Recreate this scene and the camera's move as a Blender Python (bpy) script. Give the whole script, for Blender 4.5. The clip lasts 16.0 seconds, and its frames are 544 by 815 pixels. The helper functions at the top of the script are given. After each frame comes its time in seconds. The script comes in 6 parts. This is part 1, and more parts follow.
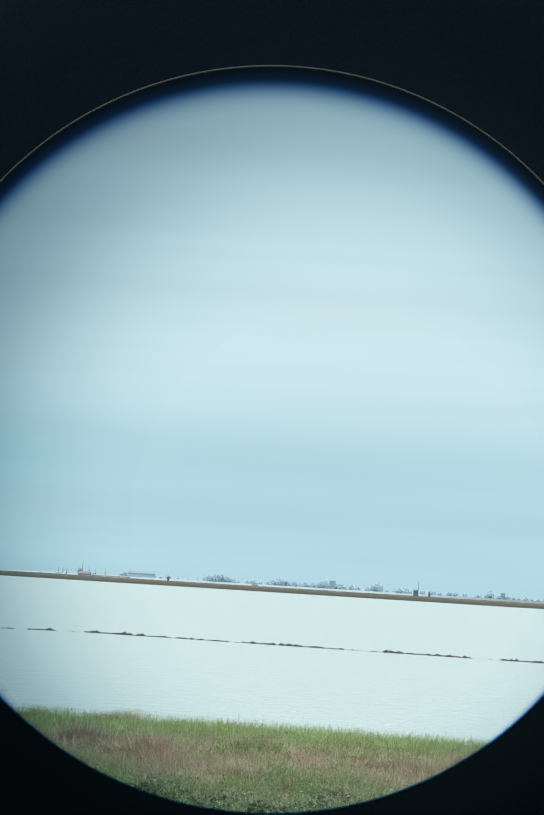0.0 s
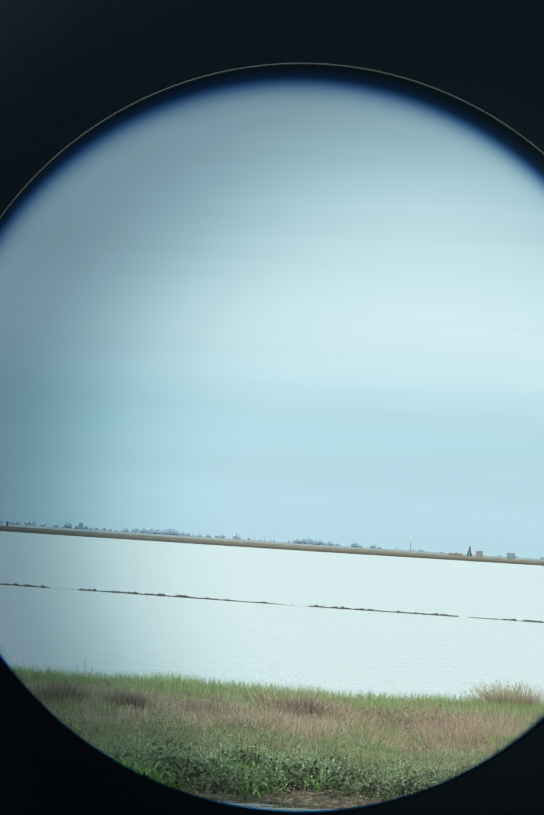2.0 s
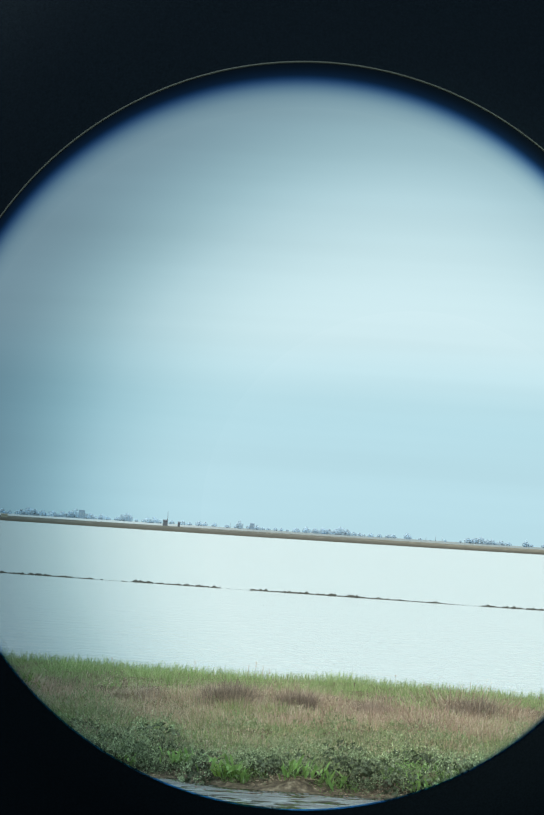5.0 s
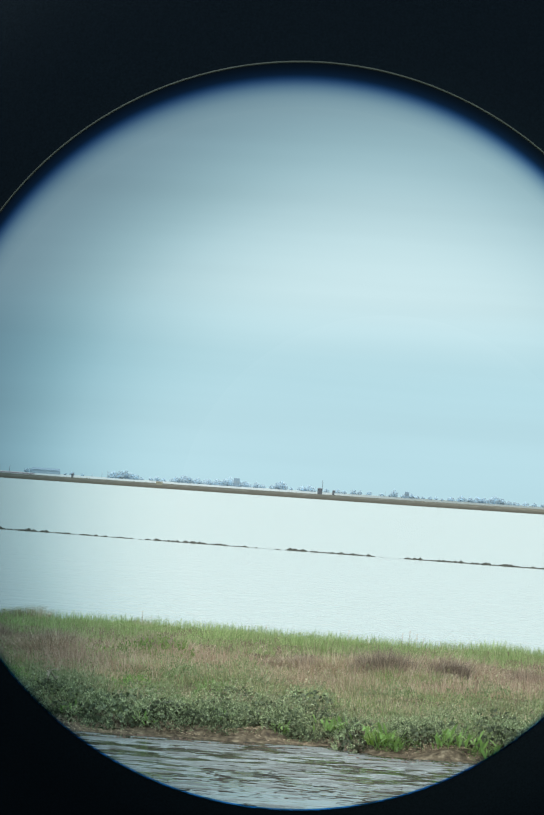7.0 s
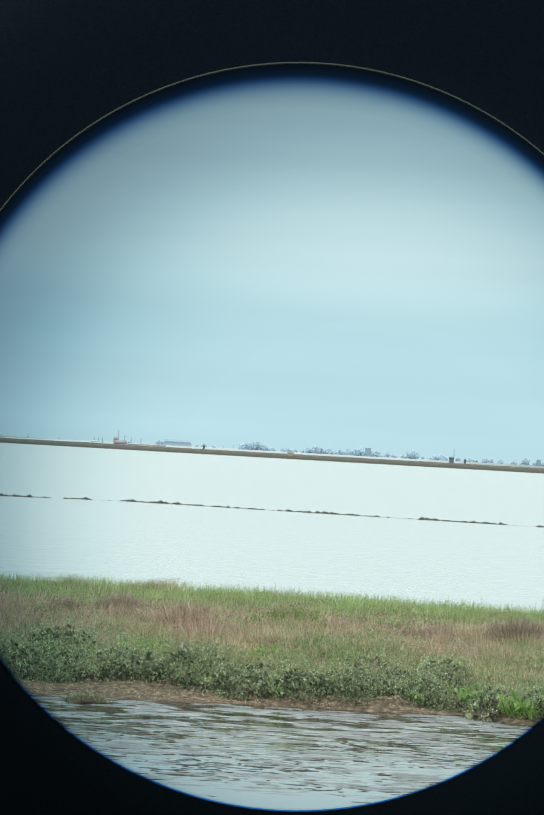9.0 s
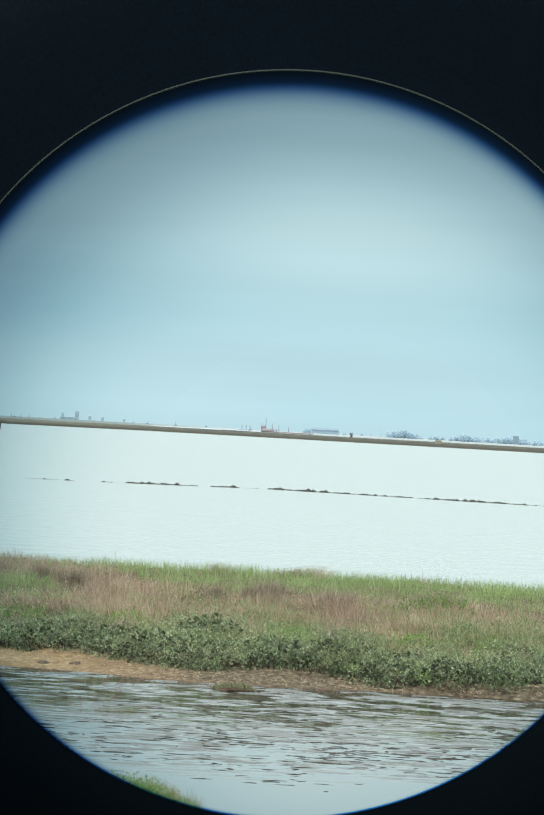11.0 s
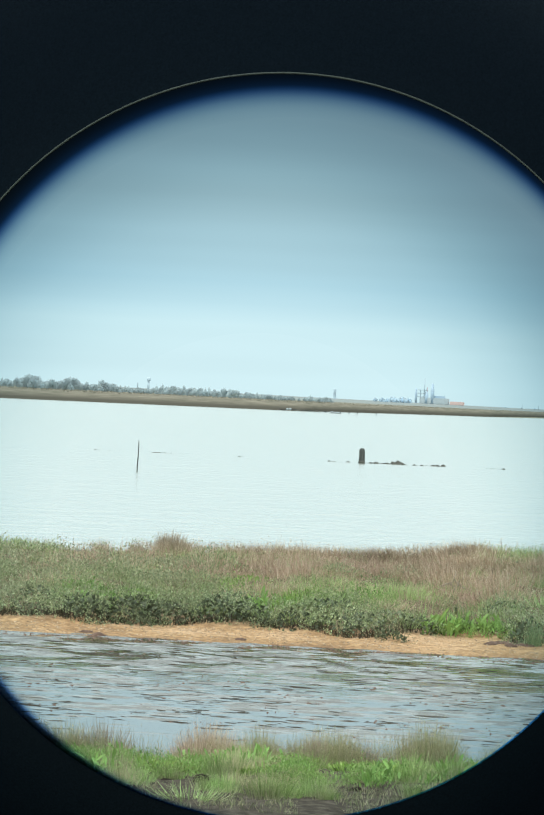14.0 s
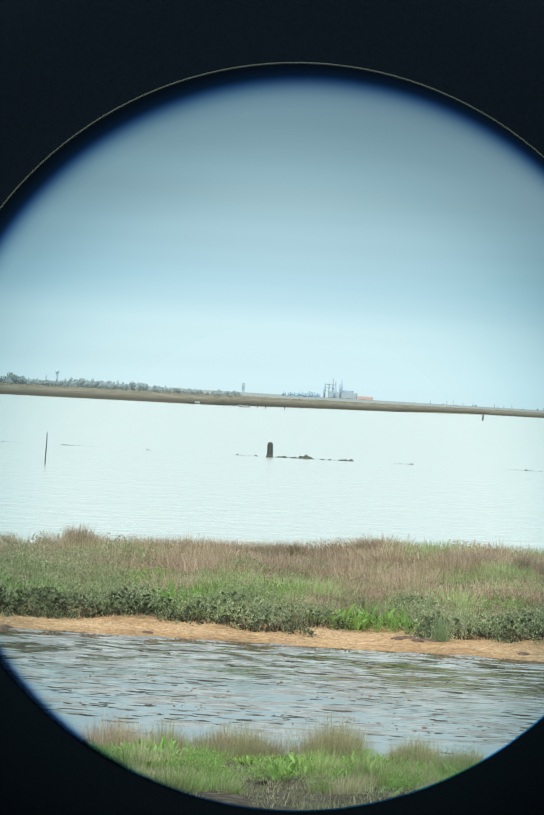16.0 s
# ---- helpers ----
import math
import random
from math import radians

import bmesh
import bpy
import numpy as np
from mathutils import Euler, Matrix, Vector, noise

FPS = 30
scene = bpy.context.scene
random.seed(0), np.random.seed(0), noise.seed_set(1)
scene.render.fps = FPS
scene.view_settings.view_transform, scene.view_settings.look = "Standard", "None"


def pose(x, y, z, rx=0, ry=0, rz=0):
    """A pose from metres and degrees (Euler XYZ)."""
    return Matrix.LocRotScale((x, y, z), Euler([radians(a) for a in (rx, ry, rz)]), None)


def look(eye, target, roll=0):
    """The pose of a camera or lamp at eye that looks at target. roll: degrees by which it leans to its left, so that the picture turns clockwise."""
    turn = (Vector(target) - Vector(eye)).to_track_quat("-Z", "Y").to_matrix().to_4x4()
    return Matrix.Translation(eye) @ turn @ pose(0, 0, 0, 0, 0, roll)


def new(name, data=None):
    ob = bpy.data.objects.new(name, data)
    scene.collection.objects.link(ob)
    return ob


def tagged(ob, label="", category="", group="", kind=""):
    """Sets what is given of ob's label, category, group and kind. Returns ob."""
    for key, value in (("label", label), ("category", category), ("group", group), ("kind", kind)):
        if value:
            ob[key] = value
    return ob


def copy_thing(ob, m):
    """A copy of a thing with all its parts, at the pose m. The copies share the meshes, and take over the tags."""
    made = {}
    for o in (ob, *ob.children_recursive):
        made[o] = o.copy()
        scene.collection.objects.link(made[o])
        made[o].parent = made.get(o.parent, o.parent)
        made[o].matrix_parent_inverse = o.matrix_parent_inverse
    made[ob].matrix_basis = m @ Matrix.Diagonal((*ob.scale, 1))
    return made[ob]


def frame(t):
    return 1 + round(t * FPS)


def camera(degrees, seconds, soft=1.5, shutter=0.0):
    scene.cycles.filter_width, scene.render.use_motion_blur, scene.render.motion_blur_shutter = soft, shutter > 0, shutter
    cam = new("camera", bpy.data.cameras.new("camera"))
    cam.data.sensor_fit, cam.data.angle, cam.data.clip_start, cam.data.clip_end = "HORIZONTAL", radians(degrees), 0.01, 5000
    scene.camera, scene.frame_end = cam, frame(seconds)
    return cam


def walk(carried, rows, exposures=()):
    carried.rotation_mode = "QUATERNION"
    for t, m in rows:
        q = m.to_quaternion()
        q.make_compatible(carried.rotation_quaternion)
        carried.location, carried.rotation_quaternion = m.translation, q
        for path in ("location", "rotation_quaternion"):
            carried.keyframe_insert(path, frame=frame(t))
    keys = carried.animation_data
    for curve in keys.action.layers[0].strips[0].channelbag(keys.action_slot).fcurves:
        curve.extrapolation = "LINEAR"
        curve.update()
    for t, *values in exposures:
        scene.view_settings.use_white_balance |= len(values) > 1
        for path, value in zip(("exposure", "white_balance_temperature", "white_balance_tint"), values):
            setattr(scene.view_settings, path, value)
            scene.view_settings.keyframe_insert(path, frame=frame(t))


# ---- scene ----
# ---- camera and walk ----
cam = camera(5.5618, 16.0, soft=2.0)
PATH = [
    (0, -0.00154, -0.14995, 2.39623, 91.7897, -3.5116, -0.6947),
    (0.5, -0.00569, -0.14986, 2.39682, 91.5604, -3.9685, -2.1420),
    (1, -0.01013, -0.14962, 2.39649, 91.6370, -3.8374, -3.7397),
    (1.5, -0.01248, -0.14944, 2.39648, 91.6133, -3.8710, -4.5377),
    (2, -0.01366, -0.14936, 2.39727, 91.3462, -3.7888, -5.0177),
    (2.5, -0.01285, -0.14942, 2.39681, 91.5144, -3.7728, -4.7606),
    (3, -0.01010, -0.14963, 2.39697, 91.4501, -3.5573, -3.7354),
    (3.5, -0.00949, -0.14967, 2.39680, 91.5073, -3.4811, -3.4681),
    (3.7, -0.00949, -0.14967, 2.39706, 91.4088, -3.5470, -3.4612),
    (5.8, -0.00808, -0.14977, 2.39795, 91.0753, -3.8479, -2.8727),
    (6, -0.00733, -0.14981, 2.39821, 90.9752, -3.7915, -2.5803),
    (6.5, -0.00608, -0.14987, 2.39853, 90.8547, -3.8193, -2.0941),
    (7, -0.00499, -0.14991, 2.39863, 90.8061, -3.8881, -1.6767),
    (7.5, -0.00485, -0.14992, 2.39836, 90.8588, -3.9307, -1.5505),
    (8, -0.00349, -0.14996, 2.39868, 90.7241, -3.6793, -1.0198),
    (8.5, -0.00269, -0.14998, 2.39958, 90.4321, -3.4483, -0.7433),
    (9, -0.00153, -0.15000, 2.39968, 90.4177, -3.1927, -0.3299),
    (9.2, -0.00126, -0.15000, 2.39968, 90.4189, -3.0969, -0.2368),
    (11.3, 0.00423, -0.14994, 2.40048, 90.1880, -3.0270, 1.7528),
    (11.5, 0.00545, -0.14990, 2.40051, 90.1751, -2.8920, 2.2107),
    (12, 0.00844, -0.14976, 2.40110, 89.9335, -2.9496, 3.3856),
    (12.5, 0.01046, -0.14964, 2.40096, 89.9881, -2.9244, 4.1648),
    (13, 0.01179, -0.14953, 2.40116, 89.9262, -2.7965, 4.6691),
    (13.5, 0.01501, -0.14925, 2.40088, 90.0168, -2.8558, 5.9189),
    (14, 0.01810, -0.14890, 2.40145, 89.8506, -3.0423, 7.0670),
    (14.5, 0.01717, -0.14901, 2.40090, 90.0418, -3.1794, 6.7318),
    (15, 0.01593, -0.14915, 2.40117, 89.9225, -3.2792, 6.2753),
    (15.5, 0.01615, -0.14913, 2.40101, 89.9324, -3.3716, 6.4003),
    (16, 0.01526, -0.14922, 2.40119, 89.8386, -3.4706, 6.1294),
]

walk(cam, [(t, pose(x, y, z, rx, ry, rz)) for t, x, y, z, rx, ry, rz in PATH],
     exposures=((0, -0.10, 6050, 5), (3.5, -0.02, 6080, 5), (7, -0.04, 6140, 5), (9, 0.0, 6200, 5), (11.5, 0.02, 6240, 5), (13, 0.10, 6260, 5), (14.5, 0.15, 6270, 5), (16, 0.15, 6280, 5)))

EYE = 2.4                 # the eyepiece above the water
UNIT = 1 / 10300          # bearings are counted in this fraction of a radian


def spot(bearing, dist, z=0.0):
    """A place at a bearing and a distance from the eyepiece."""
    a = (bearing + 400) * UNIT
    return Vector((dist * math.sin(a), dist * math.cos(a), z))


# ---- world and sun ----
world = bpy.data.worlds.new("overcast")
scene.world = world
world.use_nodes = True
nt = world.node_tree
nt.nodes.clear()
W_OUT = nt.nodes.new("ShaderNodeOutputWorld")
W_BG = nt.nodes.new("ShaderNodeBackground")
sky = nt.nodes.new("ShaderNodeTexSky")
sky.sky_type = "NISHITA"
sky.sun_disc = False
sky.sun_elevation = radians(69)
sky.sun_rotation = radians(221)
sky.dust_density = 2.0
tex = nt.nodes.new("ShaderNodeTexCoord")
sep = nt.nodes.new("ShaderNodeSeparateXYZ")
nt.links.new(tex.outputs["Generated"], sep.inputs[0])
# cloud deck: pale, with faint level bands low over the horizon
band_map = nt.nodes.new("ShaderNodeMapping")
band_map.inputs["Scale"].default_value = (5, 5, 110)
nt.links.new(tex.outputs["Generated"], band_map.inputs[0])
bands = nt.nodes.new("ShaderNodeTexNoise")
bands.inputs["Scale"].default_value = 1.0
bands.inputs["Detail"].default_value = 3.0
nt.links.new(band_map.outputs[0], bands.inputs["Vector"])
ramp = nt.nodes.new("ShaderNodeValToRGB")
el = ramp.color_ramp.elements
el[0].position, el[0].color = 0.0, (0.58, 0.80, 0.86, 1)
el[1].position, el[1].color = 1.0, (1.26, 1.33, 1.30, 1)
for pos, col in ((0.010, (0.57, 0.79, 0.85, 1)), (0.022, (0.55, 0.78, 0.84, 1)), (0.036, (0.74, 0.90, 0.92, 1)), (0.060, (0.74, 0.89, 0.91, 1)), (0.13, (1.08, 1.20, 1.17, 1)), (0.4, (1.20, 1.29, 1.26, 1))):
    e = el.new(pos)
    e.color = col
nt.links.new(sep.outputs["Z"], ramp.inputs[0])
# westward the deck is paler low down and greyer above
deck = nt.nodes.new("ShaderNodeValToRGB")
el = deck.color_ramp.elements
el[0].position, el[0].color = 0.0, (0.68, 0.86, 0.90, 1)
el[1].position, el[1].color = 1.0, (1.26, 1.33, 1.30, 1)
for pos, col in ((0.012, (0.66, 0.85, 0.90, 1)), (0.018, (0.50, 0.72, 0.82, 1)), (0.034, (0.50, 0.66, 0.72, 1)), (0.060, (0.52, 0.68, 0.74, 1)), (0.16, (1.08, 1.20, 1.17, 1)), (0.4, (1.20, 1.29, 1.26, 1))):
    e = el.new(pos)
    e.color = col
nt.links.new(sep.outputs["Z"], deck.inputs[0])
turn = nt.nodes.new("ShaderNodeMapRange")
turn.interpolation_type = "SMOOTHSTEP"
turn.inputs["From Min"].default_value, turn.inputs["From Max"].default_value = -0.01, -0.10
nt.links.new(sep.outputs["X"], turn.inputs["Value"])
decks = nt.nodes.new("ShaderNodeMix")
decks.data_type = "RGBA"
nt.links.new(turn.outputs[0], decks.inputs[0])
nt.links.new(ramp.outputs[0], decks.inputs[6])
nt.links.new(deck.outputs[0], decks.inputs[7])
lum = nt.nodes.new("ShaderNodeMapRange")
lum.inputs["From Min"].default_value, lum.inputs["From Max"].default_value = 0.25, 0.75
lum.inputs["To Min"].default_value, lum.inputs["To Max"].default_value = 0.95, 1.05
nt.links.new(bands.outputs["Fac"], lum.inputs["Value"])
mul = nt.nodes.new("ShaderNodeVectorMath")
mul.operation = "SCALE"
nt.links.new(decks.outputs[2], mul.inputs[0])
nt.links.new(lum.outputs[0], mul.inputs["Scale"])
dim = nt.nodes.new("ShaderNodeVectorMath")
dim.operation = "SCALE"
dim.inputs["Scale"].default_value = 0.10
nt.links.new(sky.outputs[0], dim.inputs[0])
mix = nt.nodes.new("ShaderNodeMix")
mix.data_type = "RGBA"
mix.inputs[0].default_value = 0.9
nt.links.new(dim.outputs[0], mix.inputs[6])
nt.links.new(mul.outputs[0], mix.inputs[7])
nt.links.new(mix.outputs[2], W_BG.inputs[0])
W_BG.inputs[1].default_value = 1.0
nt.links.new(W_BG.outputs[0], W_OUT.inputs[0])

sun = new("sun", bpy.data.lights.new("sun", "SUN"))
sun.data.energy, sun.data.angle, sun.data.color = 2.1, radians(16), (0.98, 0.95, 0.90)
sun.matrix_world = look((0, 0, 50), (12, 14, 50 - 48))


# ---- materials ----
def material(name, rough=0.9, spec=0.3):
    m = bpy.data.materials.new(name)
    m.use_nodes = True
    n = m.node_tree.nodes
    b = n["Principled BSDF"]
    b.inputs["Roughness"].default_value = rough
    b.inputs["Specular IOR Level"].default_value = spec
    return m, m.node_tree, b


def ramp_node(tree, stops, source):
    r = tree.nodes.new("ShaderNodeValToRGB")
    e = r.color_ramp.elements
    while len(e) < len(stops):
        e.new(0.5)
    for k, (p, c) in enumerate(stops):
        e[k].position, e[k].color = p, (*c, 1)
    tree.links.new(source, r.inputs[0])
    return r


def noise_node(tree, scale, detail=4.0, stretch=(1, 1, 1), space="Object", rough=0.55):
    tc = tree.nodes.new("ShaderNodeTexCoord")
    mp = tree.nodes.new("ShaderNodeMapping")
    mp.inputs["Scale"].default_value = stretch
    tree.links.new(tc.outputs[space], mp.inputs[0])
    t = tree.nodes.new("ShaderNodeTexNoise")
    t.inputs["Scale"].default_value, t.inputs["Detail"].default_value, t.inputs["Roughness"].default_value = scale, detail, rough
    tree.links.new(mp.outputs[0], t.inputs["Vector"])
    return t.outputs["Fac"]


def blend(tree, a, b, fac, mode="MIX"):
    m = tree.nodes.new("ShaderNodeMix")
    m.data_type, m.blend_type = "RGBA", mode
    if isinstance(fac, (int, float)):
        m.inputs[0].default_value = fac
    else:
        tree.links.new(fac, m.inputs[0])
    for sock, v in ((m.inputs[6], a), (m.inputs[7], b)):
        if isinstance(v, tuple):
            sock.default_value = (*v, 1)
        else:
            tree.links.new(v, sock)
    return m.outputs[2]


def bump(tree, bsdf, source, strength, dist):
    b = tree.nodes.new("ShaderNodeBump")
    b.inputs["Strength"].default_value, b.inputs["Distance"].default_value = strength, dist
    tree.links.new(source, b.inputs["Height"])
    tree.links.new(b.outputs[0], bsdf.inputs["Normal"])


def mottled(name, stops, scale, rough=0.9, bump_d=0.0, grain=None, stretch=(1, 1, 1), spec=0.3):
    """A surface whose colour wanders at two scales, with a fine relief."""
    m, t, b = material(name, rough, spec)
    big = noise_node(t, scale, 5, stretch)
    fine = noise_node(t, scale * (grain or 9), 3, stretch)
    c = ramp_node(t, stops, big).outputs[0]
    g = ramp_node(t, ((0.3, (0.72, 0.72, 0.72)), (0.7, (1.2, 1.2, 1.2))), fine).outputs[0]
    t.links.new(blend(t, c, g, 1.0, "MULTIPLY"), b.inputs["Base Color"])
    if bump_d:
        bump(t, b, fine, 0.8, bump_d)
    return m


def leafy(name, stops, per_object=0.25, trans=0.25, rough=0.6, patch=None, haze_mix=0.0):
    """Leaves and stems: colour varies leaf by leaf and plant by plant, with some light through them."""
    m, t, b = material(name, rough, 0.12)
    geo = t.nodes.new("ShaderNodeNewGeometry")
    info = t.nodes.new("ShaderNodeObjectInfo")
    c = ramp_node(t, stops, geo.outputs["Random Per Island"]).outputs[0]
    if patch:
        f = ramp_node(t, ((0.42, (0, 0, 0)), (0.6, (1, 1, 1))), noise_node(t, patch[0], 3)).outputs[0]
        c2 = ramp_node(t, patch[1], geo.outputs["Random Per Island"]).outputs[0]
        c = blend(t, c, c2, f)
    v = t.nodes.new("ShaderNodeMapRange")
    v.inputs["To Min"].default_value, v.inputs["To Max"].default_value = 1 - per_object, 1 + per_object
    t.links.new(info.outputs["Random"], v.inputs["Value"])
    hsv = t.nodes.new("ShaderNodeHueSaturation")
    wn = t.nodes.new("ShaderNodeTexWhiteNoise")
    wn.noise_dimensions = "1D"
    t.links.new(info.outputs["Random"], wn.inputs["W"])
    hu = t.nodes.new("ShaderNodeMapRange")
    hu.inputs["To Min"].default_value, hu.inputs["To Max"].default_value = 0.5 - 0.06 * per_object, 0.5 + 0.01 * per_object
    t.links.new(wn.outputs["Value"], hu.inputs["Value"])
    t.links.new(hu.outputs[0], hsv.inputs["Hue"])
    t.links.new(v.outputs[0], hsv.inputs["Value"])
    t.links.new(c, hsv.inputs["Color"])
    t.links.new(hsv.outputs[0], b.inputs["Base Color"])
    if trans:
        tr = t.nodes.new("ShaderNodeBsdfTranslucent")
        t.links.new(hsv.outputs[0], tr.inputs["Color"])
        mx = t.nodes.new("ShaderNodeMixShader")
        mx.inputs[0].default_value = trans
        t.links.new(b.outputs[0], mx.inputs[1])
        t.links.new(tr.outputs[0], mx.inputs[2])
        t.links.new(mx.outputs[0], t.nodes["Material Output"].inputs["Surface"])
    if haze_mix:
        # sky mixed through the far crowns, standing in for haze
        clear = t.nodes.new("ShaderNodeBsdfTransparent")
        thin = t.nodes.new("ShaderNodeMixShader")
        thin.inputs[0].default_value = haze_mix
        t.links.new(mx.outputs[0] if trans else b.outputs[0], thin.inputs[1])
        t.links.new(clear.outputs[0], thin.inputs[2])
        t.links.new(thin.outputs[0], t.nodes["Material Output"].inputs["Surface"])
    return m


GRASS = leafy("marsh_grass", ((0.0, (0.23, 0.32, 0.13)), (0.4, (0.33, 0.47, 0.18)), (0.75, (0.43, 0.57, 0.25)), (1.0, (0.60, 0.62, 0.36))))
OLIVE = leafy("olive_stems", ((0.0, (0.13, 0.15, 0.075)), (0.5, (0.24, 0.26, 0.14)), (1.0, (0.46, 0.41, 0.27))))
RUSSET = leafy("russet_stems", ((0.0, (0.14, 0.09, 0.065)), (0.5, (0.24, 0.16, 0.12)), (1.0, (0.37, 0.265, 0.195))), trans=0.1)
DRYFLUFF = leafy("fluffy_dry_stems", ((0.0, (0.27, 0.22, 0.15)), (0.5, (0.44, 0.365, 0.26)), (1.0, (0.60, 0.52, 0.39))), trans=0.1, per_object=0.35)
HEATH = leafy("grey_brown_twigs", ((0.0, (0.16, 0.13, 0.095)), (0.5, (0.33, 0.27, 0.205)), (1.0, (0.50, 0.42, 0.33))), trans=0.1)
STRAWOLIVE = leafy("straw_olive_stems", ((0.0, (0.24, 0.27, 0.13)), (0.5, (0.41, 0.40, 0.23)), (1.0, (0.62, 0.54, 0.37))))
BUSHY = leafy("olive_bush_leaves", ((0.0, (0.15, 0.18, 0.08)), (0.5, (0.30, 0.32, 0.15)), (1.0, (0.52, 0.46, 0.28))))
MIXED = leafy("mixed_grass", ((0.0, (0.22, 0.27, 0.12)), (0.5, (0.37, 0.42, 0.21)), (1.0, (0.58, 0.53, 0.35))))
DRY = leafy("dry_stems", ((0.0, (0.27, 0.205, 0.145)), (0.35, (0.41, 0.32, 0.22)), (0.7, (0.54, 0.44, 0.31)), (1.0, (0.65, 0.58, 0.44))), trans=0.15)
DRY_PALE = leafy("dry_seed_heads", ((0.0, (0.38, 0.28, 0.21)), (0.6, (0.52, 0.40, 0.30)), (1.0, (0.62, 0.52, 0.40))), trans=0.15)
PURSLANE = leafy("purslane_leaves", ((0.0, (0.135, 0.178, 0.103)), (0.45, (0.238, 0.302, 0.158)), (0.85, (0.372, 0.455, 0.25)), (1.0, (0.59, 0.64, 0.42))), trans=0.15, per_object=0.45)
TANSTEM = leafy("tan_upright_stems", ((0.0, (0.36, 0.28, 0.18)), (0.4, (0.55, 0.43, 0.29)), (0.8, (0.68, 0.56, 0.40)), (1.0, (0.76, 0.67, 0.52))), trans=0.15,
                patch=(0.55, ((0.0, (0.32, 0.23, 0.165)), (0.5, (0.52, 0.39, 0.285)), (1.0, (0.66, 0.53, 0.40)))))
FRESH = leafy("fresh_grass", ((0.0, (0.17, 0.26, 0.085)), (0.5, (0.30, 0.44, 0.15)), (1.0, (0.47, 0.57, 0.25))), trans=0.25,
              patch=(0.7, ((0.0, (0.20, 0.24, 0.12)), (0.5, (0.37, 0.40, 0.21)), (1.0, (0.56, 0.53, 0.34)))))
SAGE = leafy("sage_herb_leaves", ((0.0, (0.22, 0.25, 0.15)), (0.5, (0.36, 0.39, 0.23)), (1.0, (0.54, 0.54, 0.36))), trans=0.15,
             patch=(0.8, ((0.0, (0.16, 0.22, 0.10)), (0.5, (0.28, 0.36, 0.16)), (1.0, (0.44, 0.50, 0.27)))))
STRAP = leafy("bright_strap_leaves", ((0.0, (0.10, 0.17, 0.04)), (0.5, (0.24, 0.38, 0.085)), (1.0, (0.44, 0.56, 0.20))), trans=0.3, rough=0.45, per_object=0.3)
# dark colour of the strands that imitate shadow under the shrubs
FOOT_SHADOW = mottled("foot_shadow_strands", ((0.3, (0.035, 0.03, 0.02)), (0.7, (0.10, 0.085, 0.055))), 14)
# inner leaves: the shade inside a plant is put into this dark colour
INNER = leafy("shaded_inner_leaves", ((0.0, (0.07, 0.088, 0.055)), (0.6, (0.125, 0.152, 0.092)), (1.0, (0.19, 0.22, 0.135))), trans=0.05, per_object=0.3)
BROAD = leafy("broad_leaves", ((0.0, (0.13, 0.24, 0.06)), (0.6, (0.23, 0.38, 0.11)), (1.0, (0.36, 0.50, 0.19))), trans=0.35, rough=0.45)
REED = leafy("reed_leaves", ((0.0, (0.16, 0.25, 0.12)), (1.0, (0.36, 0.45, 0.26))))
DEADWOOD = mottled("bleached_wood", ((0.3, (0.20, 0.16, 0.12)), (0.7, (0.48, 0.42, 0.34))), 9, bump_d=0.004, stretch=(1, 1, 0.2))
STONE = mottled("weedy_stone", ((0.3, (0.045, 0.048, 0.044)), (0.55, (0.095, 0.096, 0.082)), (0.8, (0.17, 0.165, 0.14))), 3.5, bump_d=0.02)
PEAT = mottled("crumbling_peat", ((0.3, (0.018, 0.015, 0.012)), (0.7, (0.065, 0.052, 0.04))), 25, rough=1.0, bump_d=0.02, spec=0.02)
GREYSTONE = mottled("grey_stone_skin", ((0.3, (0.08, 0.076, 0.068)), (0.7, (0.20, 0.19, 0.17))), 14, bump_d=0.01, spec=0.05)
# dark colour for slivers that imitate the shaded side of wavelets
SLIVER = mottled("dark_wave_slivers", ((0.3, (0.035, 0.034, 0.030)), (0.7, (0.11, 0.095, 0.076))), 3, rough=0.8, spec=0.05)
MUDLUMP = mottled("wet_mud", ((0.3, (0.10, 0.065, 0.05)), (0.7, (0.20, 0.135, 0.105))), 7, rough=0.8, bump_d=0.01, spec=0.08)
PILE_WOOD = mottled("tarred_piling_wood", ((0.3, (0.03, 0.034, 0.033)), (0.7, (0.105, 0.11, 0.10))), 5, bump_d=0.01, stretch=(1, 1, 0.15))
HERB = leafy("low_herbs", ((0.0, (0.13, 0.17, 0.08)), (0.5, (0.26, 0.32, 0.15)), (1.0, (0.42, 0.46, 0.27))), trans=0.2, patch=(0.9, ((0.0, (0.24, 0.19, 0.13)), (0.5, (0.40, 0.32, 0.22)), (1.0, (0.54, 0.46, 0.33)))))
PEBBLE = mottled("pale_shell", ((0.35, (0.12, 0.085, 0.055)), (0.55, (0.34, 0.25, 0.16)), (0.7, (0.62, 0.50, 0.36))), 30)
